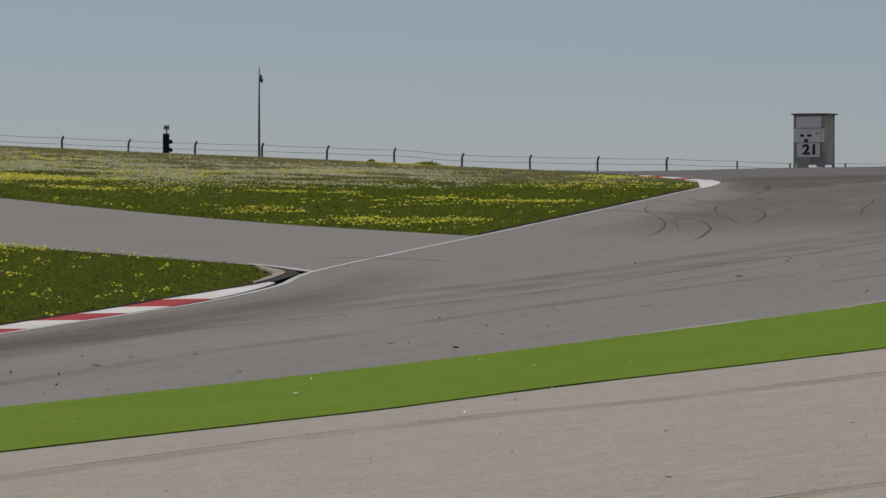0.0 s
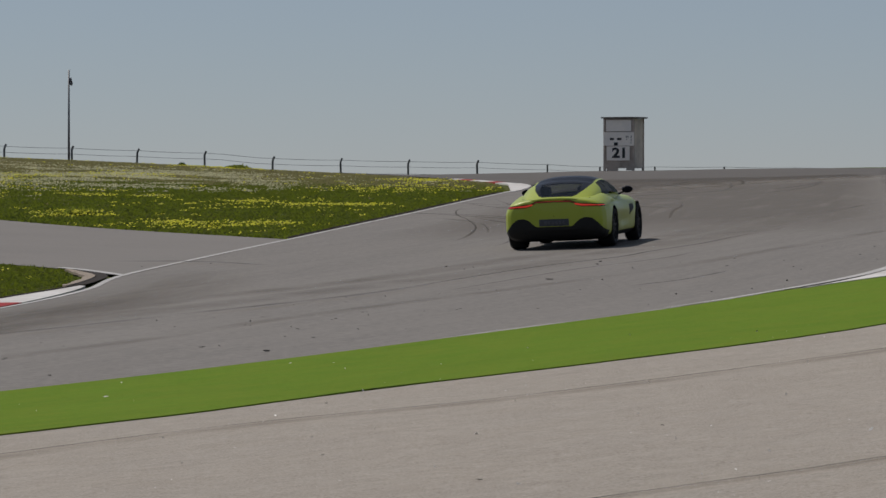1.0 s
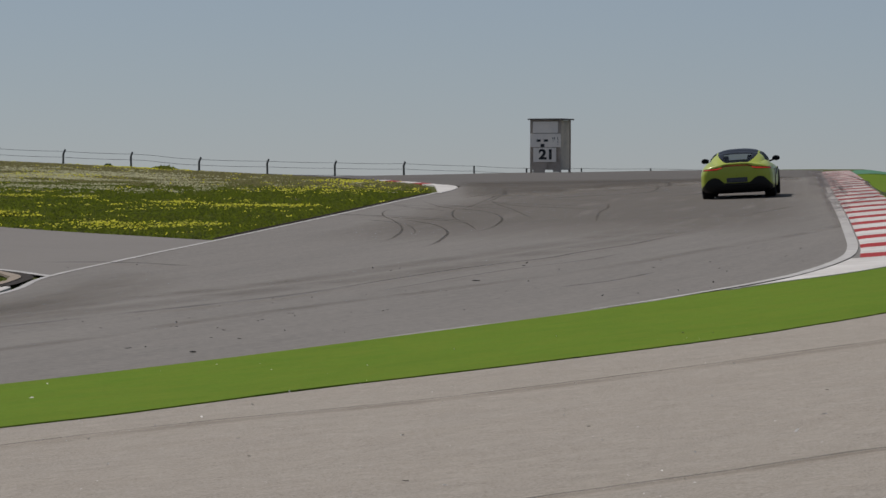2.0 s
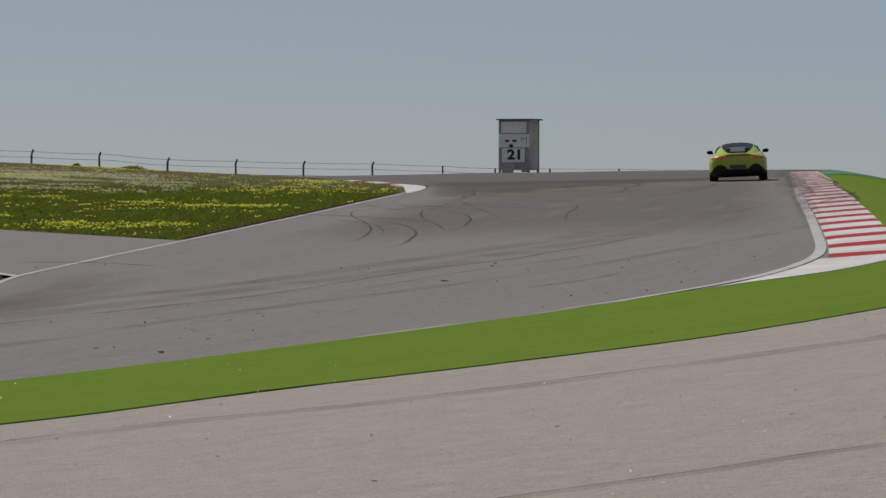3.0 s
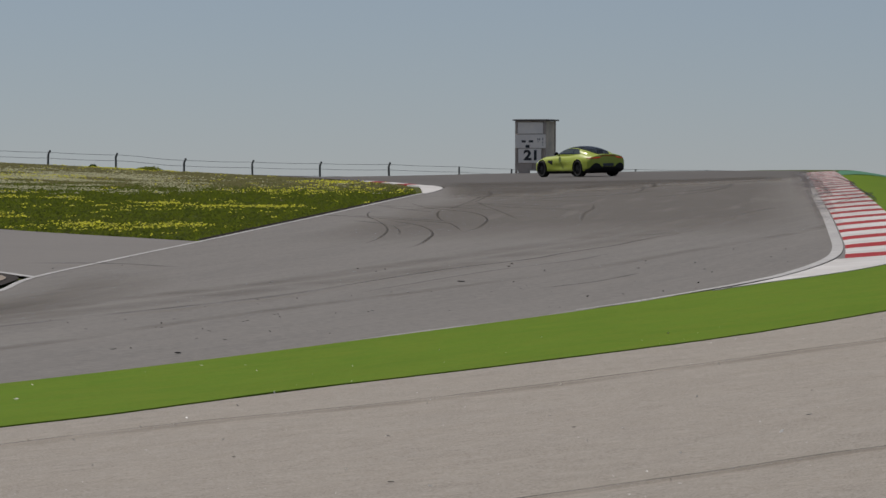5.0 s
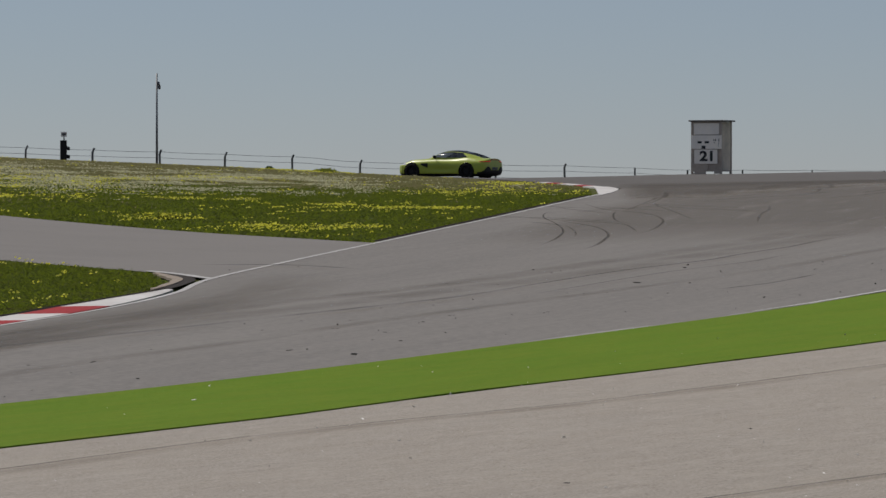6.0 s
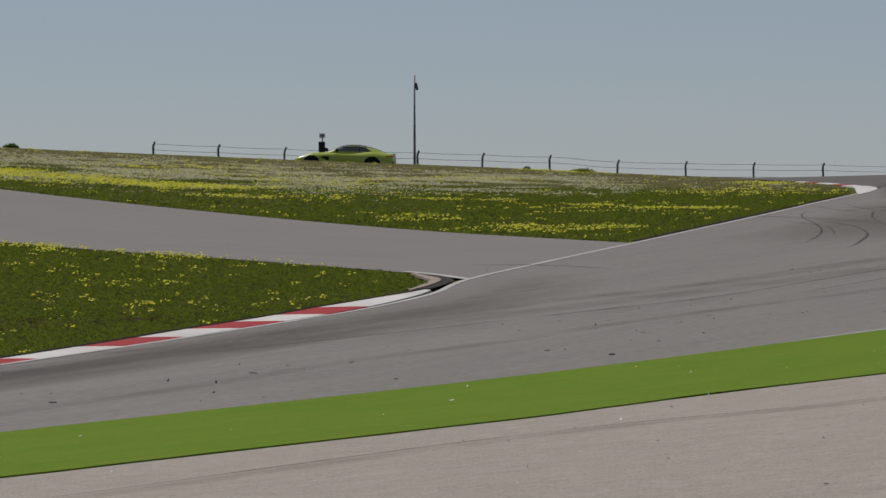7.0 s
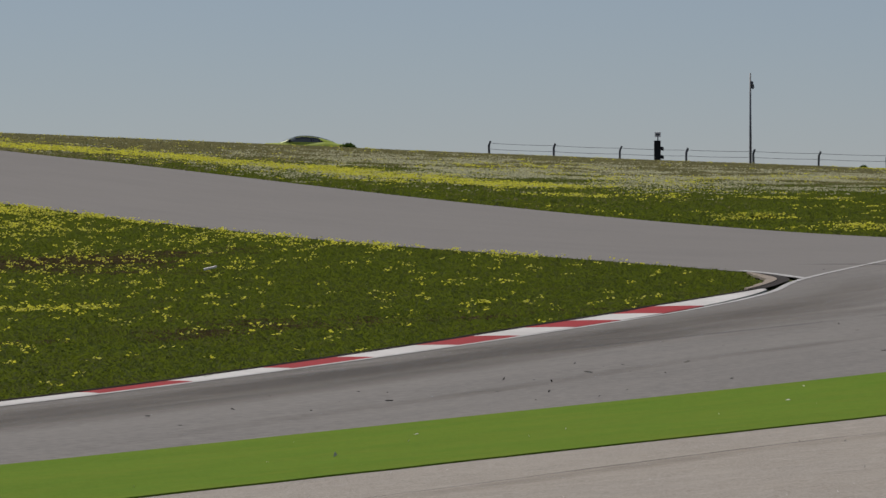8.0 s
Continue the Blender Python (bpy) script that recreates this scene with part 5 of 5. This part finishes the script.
tuft_p = scatter(VERGE, (-30, -2.5, 26, 98), 7)
blades("verge_tufts", tuft_p[patchy(tuft_p, 0.5, 15.0) > -0.15], GRASS, 0.05, 9, "clumps of longer green grass on the verge", 0.018)
hill_p = scatter(HILL, (-42, 9, 76, 156), 44)
dry = patchy(hill_p, 0.07, 8.0) * 0.8 + (hill_p[:, 1] - 112) / 22 + rng.normal(0, 0.3, len(hill_p))
blades("hill_grass", hill_p[dry < 0.25], GRASS, 0.032, 4, "green grass on the hill inside the hairpin", 0.036)
blades("hill_dry_grass", hill_p[dry >= 0.25], GRASS_DRY, 0.032, 4, "drier olive grass towards the top of the hill", 0.038)

def mats(p, coarse, fine, seed, bias):
    """0 to 1: flat mats of flowers with open ground between them."""
    return np.clip((patchy(p, coarse, seed) + 0.6 * patchy(p, fine, seed + 40)) * 3.2 + bias, 0, 1)


# yellow flowers on the hill
BAND = curve([(-48, 129), (-38, 124.5), (-29.3, 120.1), (-25.4, 119), (-21.5, 117), (-17.6, 114.6), (-13.8, 111.6), (-11.4, 110.2)], 0.5)
BAND_LOW = curve([(-14.5, 109.6), (-11.2, 107.2), (-9.2, 103.6), (-6.4, 104.9), (-3.5, 105.0)], 0.5)
STREAK = curve([(1.35, 98.3), (2.0, 98.1), (2.85, 97.6)], 0.3)
STREAK_HIGH = curve([(0.3, 101.2), (1.2, 101.6), (2.2, 101.9)], 0.3)
p = scatter(HILL, (-42, 9, 77, 150), 60)
patch = mats(p, 0.55, 1.7, 5.0, 0.1)
d = 0.006 + 0.085 * patch * np.clip(patchy(p, 0.14, 5.0) * 2 + 0.1, 0, 1) * np.clip((p[:, 1] - 88) / 10, 0.08, 1) * np.clip((128 - p[:, 1]) / 14, 0.05, 1)
d += 1.5 * np.exp(-(away(BAND, p) / 1.1) ** 2) * np.clip(0.5 + patch, 0, 1) + 0.35 * np.exp(-(away(BAND, p) / 2.8) ** 2) * patch
d += 0.55 * np.exp(-(away(BAND_LOW, p) / 1.1) ** 2) * patch
d += 1.3 * np.exp(-(away(STREAK, p) / 0.45) ** 2) + 0.7 * np.exp(-(away(STREAK_HIGH, p) / 0.7) ** 2) * patch
for cx, cy, r, k in ((-4.1, 91.9, 0.8, 0.6), (-2.2, 86.8, 0.8, 0.7), (-1.3, 84.0, 0.6, 0.4), (0.0, 84.9, 0.8, 0.35), (5.3, 126.5, 1.4, 0.3), (-3.7, 123.4, 1.4, 0.6), (-1.0, 141.4, 1.2, 0.4), (3.4, 113, 1.6, 0.2), (-8.4, 116.0, 1.8, 0.4), (-14, 124, 2.5, 0.3), (-7.0, 120.2, 1.2, 0.4)):
    d += k * np.exp(-(((p - (cx, cy)) / (r, r * 1.6)) ** 2).sum(1)) * np.clip(0.2 + patch, 0, 1)
d *= np.where(away(BAND, p) < 2.5, 0.8, 0.55)
petals("yellow_hill_flowers", p[rng.uniform(0, 1, len(p)) < d], YELLOW, 0.027, 6, 0.11, 0.02, 0.06, "mats of yellow wild flowers on the hill")
# whitish flowers, a broad drift below the crest
p = scatter(HILL, (-34, 6, 100, 142), 30)
d = np.exp(-((p[:, 1] - 122 - 0.1 * p[:, 0]) / 8.5) ** 2) * mats(p, 0.45, 1.5, 9.0, 0.5) * np.clip((2.5 - p[:, 0]) / 6, 0.05, 1) * np.clip((p[:, 0] + 24) / 8, 0.06, 1)
petals("whitish_hill_flowers", p[rng.uniform(0, 1, len(p)) < d * 0.95], WHITE, 0.024, 8, 0.16, 0.02, 0.05, "drift of whitish wild flowers on the hill")
# yellow flowers on the verge
p = scatter(VERGE, (-30, -2.5, 30, 98), 26)
rim = away(SERVICE_LOW, p)
patch = mats(p, 0.7, 2.6, 21.0, 0.25)
west = np.clip((-7.5 - p[:, 0]) / 7, 0.10, 1) * np.clip((p[:, 1] - 44) / 26, 0.06, 1)
d = 0.008 + 0.19 * west * (0.25 + 0.75 * patch)
d += 0.5 * np.exp(-(((p - (-20.5, 84)) / (5.5, 6)) ** 2).sum(1)) * (0.15 + patch) + 1.0 * np.exp(-(((p - (-21.4, 89)) / (2.4, 2)) ** 2).sum(1))
d *= np.where((p[:, 1] < 64) & (p[:, 1] > 57.5), 0.55, 1)
d += 2.0 * np.exp(-(((p - (-13.2, 56.5)) / (0.9, 0.55)) ** 2).sum(1)) * np.clip(0.5 + patch, 0, 1)
for cx, cy, r, k in ((-8.0, 63.5, 0.8, 0.3), (-11.0, 59.9, 0.6, 0.35), (-10.7, 45.6, 0.4, 0.2), (-6.6, 56.4, 0.25, 0.4), (-8.0, 57.6, 0.7, 0.15)):
    d += k * np.exp(-(((p - (cx, cy)) / (r, r * 1.5)) ** 2).sum(1)) * np.clip(0.3 + patch, 0, 1)
petals("yellow_verge_flowers", p[rng.uniform(0, 1, len(p)) < d], YELLOW, 0.023, 6, 0.05, 0.02, 0.07, "scattered yellow wild flowers on the grass verge")
d = 0.75 * np.exp(-(rim / 0.9) ** 2) * np.clip((-5.5 - p[:, 0]) / 5, 0.05, 1) * np.clip(0.15 + patch, 0, 1)
tall = p[rng.uniform(0, 1, len(p)) < d]
petals("tall_verge_flowers", tall, YELLOW, 0.026, 8, 0.09, 0.02, 0.085, "taller yellow wild flowers along the service road")
low = p[(rim < 0.9) & (p[:, 0] < -3.5) & (rng.uniform(0, 1, len(p)) < 0.5)]
blades("verge_edge_grass", low, GRASS, 0.055, 6, "taller grass leaning over the service road", 0.025)


def shrub(place, size, label, leaf=LEAF):
    n = 420
    q = rng.normal(0, 1, (n, 3))
    q /= np.linalg.norm(q, axis=1)[:, None]
    q *= rng.uniform(0.35, 1, n)[:, None] ** 0.6 * np.array(size) * rng.uniform(0.8, 1.15, (n, 1))
    q[:, 2] = np.abs(q[:, 2])
    a = rng.normal(0, 1, (n, 3)) * 0.05
    b = rng.normal(0, 1, (n, 3)) * 0.04
    v = np.stack([q - a, q - b, q + a, q + b], 1)
    bush = tagged(new("shrub"), label, "shrub")
    bush.matrix_world = pose(*place)
    me = bpy.data.meshes.new("leaves")
    me.from_pydata(v.reshape(-1, 3).tolist(), [], np.arange(n * 4).reshape(-1, 4).tolist())
    me.materials.append(leaf)
    new("leaves", me).parent = bush
    bm = bmesh.new()
    for k in range(4):
        rod(bm, (0, 0, -0.06), (math.cos(k * 1.7) * size[0] * 0.5, math.sin(k * 1.7) * size[1] * 0.5, size[2] * 0.7), 0.015, 0.006, 6)
    part("stems", bm, HUT_GREY, bush)


shrub(polar(-8.62, 147), (0.28, 0.22, 0.15), "small dark green shrub on the crest of the hill")
shrub(polar(-1.05, 150), (0.13, 0.12, 0.08), "tiny dark shrub on the crest of the hill")
shrub(polar(-0.23, 142), (0.46, 0.35, 0.10), "low yellowish green mound of plants on the crest", LEAF_LIGHT)
shrub((-4.12, 92.0, float(land(-4.12, 92.0))), (0.42, 0.35, 0.09), "low leafy plant among yellow flowers on the hill", LEAF_LIGHT)
petals("plant_flowers", np.array([-4.12, 92.0]) + rng.normal(0, 1, (60, 2)) * (0.30, 0.26), YELLOW, 0.024, 6, 0.05, 0.05, 0.12, "yellow flowers on a low leafy plant")

# ---- litter and scraps ----
def lump(seed, size):
    bm = bmesh.new()
    bmesh.ops.create_icosphere(bm, subdivisions=1, radius=1)
    r = random.Random(seed)
    for v in bm.verts:
        v.co *= r.uniform(0.6, 1.3)
        v.co = Vector((v.co.x * size[0], v.co.y * size[1], max(v.co.z, -0.5) * size[2]))
    me = bpy.data.meshes.new("lump")
    bm.to_mesh(me)
    bm.free()
    return me


scraps = [lump(k, s) for k, s in enumerate(((0.05, 0.03, 0.018), (0.035, 0.04, 0.02), (0.07, 0.035, 0.022)))]
for me in scraps:
    me.materials.append(TYRE)
SCRAPS = [(0.13, 38.1, 2), (-1.83, 35.2, 1.3), (4.11, 53.9, 2), (-3.35, 37.5, 1.4), (-2.48, 38.8, 1), (-0.53, 39.6, 1.1), (1.31, 46.5, 1), (3.32, 45.2, 1), (2.41, 46, 1.2), (0.91, 44.9, 1), (-0.09, 44.4, 0.9), (-0.9, 44.8, 1), (-3.11, 38.8, 0.9), (0.63, 40.7, 1), (0.49, 42.9, 1), (5.21, 58.7, 1.6), (8.51, 84.4, 1.4), (-1.86, 65.3, 1.5), (-0.71, 65.7, 1.5), (1.19, 49.7, 1), (0.34, 41.2, 0.9), (3.01, 51.6, 0.9), (-4.7, 33.3, 1.6), (-3.3, 37.4, 1.3), (-6.56, 32, 1.5), (-5.97, 30.4, 1), (-6.02, 34.9, 1), (-2.47, 39, 1.1), (-5.25, 35.2, 1), (-3.06, 43.8, 0.9), (6.79, 55.5, 1.4), (2.47, 46.2, 0.9), (0.96, 45.1, 1.2), (1.36, 46.5, 1), (-0.5, 39.7, 1), (-0.03, 44.3, 1), (9.67, 71.2, 1.3), (4.65, 50.6, 0.8), (3.45, 33.7, 1.2), (5.41, 36.3, 1.4), (0.95, 30.6, 1.2), (2.6, 24.6, 0.8), (1.2, 20.6, 0.8), (4.6, 27.4, 0.7)]
rnd = random.Random(9)
for x, y, size in SCRAPS:
    k = size * (0.42 if size > 1.5 else 0.32)
    ob = new("rubber_scrap", rnd.choice(scraps))
    ob.matrix_world = pose(x, y, float(land(x, y)) + 0.012 * k, 0, 0, rnd.uniform(-30, 30)) @ Matrix.Diagonal((k * 1.25, k, k * 0.6, 1))
    tagged(ob, "small black scrap of tyre rubber lying on the asphalt", "tyre scrap", "rubber scraps on the track")
CHIP = material("pale stone chips", (0.55, 0.53, 0.5), 0.7, per_island=0.3)
n = 260
cx, cy = rng.uniform(-5, 9, n), rng.uniform(18.5, 38, n)
keep = np.array([c > np.interp(r, RIGHT[:, 1], RIGHT[:, 0]) + 0.3 for c, r in zip(cx, cy)])
cx, cy = cx[keep], cy[keep]
n = len(cx)
q = rng.normal(0, 1, (n, 4, 3)) * np.where(rng.uniform(0, 1, n) < 0.2, 0.011, 0.006)[:, None, None]
q[..., 0] += cx[:, None]
q[..., 1] += cy[:, None]
q[..., 2] = np.abs(q[..., 2]) + land(cx, cy)[:, None]
me = bpy.data.meshes.new("stone_chips")
me.from_pydata(q.reshape(-1, 3).tolist(), [], [[k * 4 + a for a in f] for k in range(n) for f in ((0, 1, 2), (0, 2, 3), (0, 3, 1), (1, 3, 2))])
me.materials.append(CHIP)
tagged(new("stone_chips", me), "pale stone chips scattered on the run-off asphalt", "stone chips", kind="stuff")
n = 90   # fine dark grit on the track
gy = rng.uniform(32, 62, n)
gx = np.interp(gy, LEFT[:, 1], LEFT[:, 0]) + rng.uniform(0.25, 0.97, n) * (np.interp(gy, RIGHT[:, 1], RIGHT[:, 0]) - np.interp(gy, LEFT[:, 1], LEFT[:, 0]))
q = rng.normal(0, 1, (n, 4, 3)) * rng.uniform(0.006, 0.013, n)[:, None, None]
q[..., 0] += gx[:, None]
q[..., 1] += gy[:, None]
q[..., 2] = np.abs(q[..., 2]) + land(gx, gy)[:, None]
me = bpy.data.meshes.new("rubber_grit")
me.from_pydata(q.reshape(-1, 3).tolist(), [], [[k * 4 + a for a in f] for k in range(n) for f in ((0, 1, 2), (0, 2, 3), (0, 3, 1), (1, 3, 2))])
me.materials.append(TYRE)
tagged(new("rubber_grit", me), "fine black rubber grit scattered on the track", "rubber grit", kind="stuff")
bm = box(bmesh.new(), -0.11, 0.11, -0.07, 0.07, 0, 0.035, 0.01)
for v in bm.verts:
    v.co.z += 0.03 * math.sin(v.co.x * 23) + 0.02 * math.cos(v.co.y * 31)
paper = part("litter", bm, HUT_WHITE)
paper.matrix_world = pose(-12.86, 68.4, float(land(-12.86, 68.4)) + 0.05, 2, 0, 4)
tagged(paper, "scrap of crumpled white litter lying in the grass", "litter")


# ---- how the car goes ----
DRIVE = [  # seconds, and the middle of its rear axle in plan
    (0.0, -6.85, 36.50), (0.2, -4.36, 42.60), (0.3, -3.35, 45.60), (0.4, -1.86, 48.70), (0.5, -0.75, 51.82), (0.6, 0.74, 54.90), (0.8, 2.96, 60.90), (1.0, 5.37, 66.89), (1.2, 7.40, 73.00), (1.5, 10.24, 82.30), (1.8, 12.77, 90.80), (2.0, 13.93, 96.10), (2.1, 14.59, 98.70), (2.2, 15.08, 101.30), (3.4, 20.00, 131.00), (3.8, 20.64, 137.60), (4.2, 20.73, 143.20), (5.3, 14.38, 157.00), (5.6, 10.90, 159.50), (6.0, 5.66, 161.50), (6.4, 0.22, 162.70), (6.8, -6.10, 163.80), (7.0, -9.44, 164.30), (7.3, -14.15, 164.90), (7.5, -17.42, 165.20), (7.7, -20.80, 165.40), (8.0, -26.05, 165.60)
]


HEADINGS = [(0, 18), (0.4, 17), (0.8, 15.5), (1.2, 14.2), (1.5, 13.3), (1.8, 12), (2.1, 10.5), (2.8, 9.6), (3.4, 6.4), (3.8, 1.9), (4.2, -6.5), (4.7, -20), (5.3, -36), (5.6, -46), (6.0, -60), (6.4, -71), (6.8, -82), (7.2, -90), (8, -95)]  # seconds, degrees from +y towards +x


def spline(ts, vs):
    """A natural cubic through vs at ts."""
    ts, vs = np.array(ts, float), np.array(vs, float)
    n, h = len(ts), np.diff(ts)
    a, b = np.eye(n), np.zeros(n)
    for i in range(1, n - 1):
        a[i, i - 1], a[i, i], a[i, i + 1] = h[i - 1], 2 * (h[i - 1] + h[i]), h[i]
        b[i] = 6 * ((vs[i + 1] - vs[i]) / h[i] - (vs[i] - vs[i - 1]) / h[i - 1])
    m = np.linalg.solve(a, b)

    def at(t):
        i = int(np.clip(np.searchsorted(ts, t) - 1, 0, n - 2))
        p, q = ts[i + 1] - t, t - ts[i]
        return m[i] * p ** 3 / 6 / h[i] + m[i + 1] * q ** 3 / 6 / h[i] + (vs[i] / h[i] - m[i] * h[i] / 6) * p + (vs[i + 1] / h[i] - m[i + 1] * h[i] / 6) * q
    return at


def motions():
    fx, fy = spline([r[0] for r in DRIVE], [r[1] for r in DRIVE]), spline([r[0] for r in DRIVE], [r[2] for r in DRIVE])
    turn = spline([r[0] for r in HEADINGS], [r[1] for r in HEADINGS])
    rows = []
    for k in range(0, 81):
        t = k / 10
        x, y = fx(t), fy(t)
        way = radians(turn(t))
        head = Vector((math.sin(way), math.cos(way), 0))
        side = Vector((-head.y, head.x, 0))
        p0 = Vector((x, y, float(land(x, y))))
        pf = p0 + head * 2.7
        pf.z = float(land(pf.x, pf.y))
        pl, pr = p0 + head * 1.35 + side * 0.8, p0 + head * 1.35 - side * 0.8
        pl.z, pr.z = float(land(pl.x, pl.y)), float(land(pr.x, pr.y))
        ax = (pf - p0).normalized()
        up = ax.cross(pl - pr).normalized()
        ay = up.cross(ax)
        m = Matrix((ax, ay, up)).transposed().to_4x4()
        m = m @ Matrix.Rotation(radians(-np.interp(t, (1.0, 1.9, 3.0, 3.8, 4.4), (0, 1.2, 1.0, 0.5, 0))), 4, 'X')   # leans in the banked bend
        m.translation = p0 + Vector((0, 0, 0.004))
        rows.append((t, m))
    walk(car, rows)
    turned, spins, px, py = 0.0, [(0.0, 0.0)], fx(0), fy(0)
    for k in range(1, 241):
        x, y = fx(k / 30), fy(k / 30)
        turned += min(math.degrees(math.hypot(x - px, y - py) / WHEEL_R), 80.0)
        spins.append((k / 30, turned))
        px, py = x, y
    for wheel, wx, wy in wheels:
        walk(wheel, [(t, pose(wx, wy, WHEEL_R, 0, spun, 0)) for t, spun in spins])


motions()
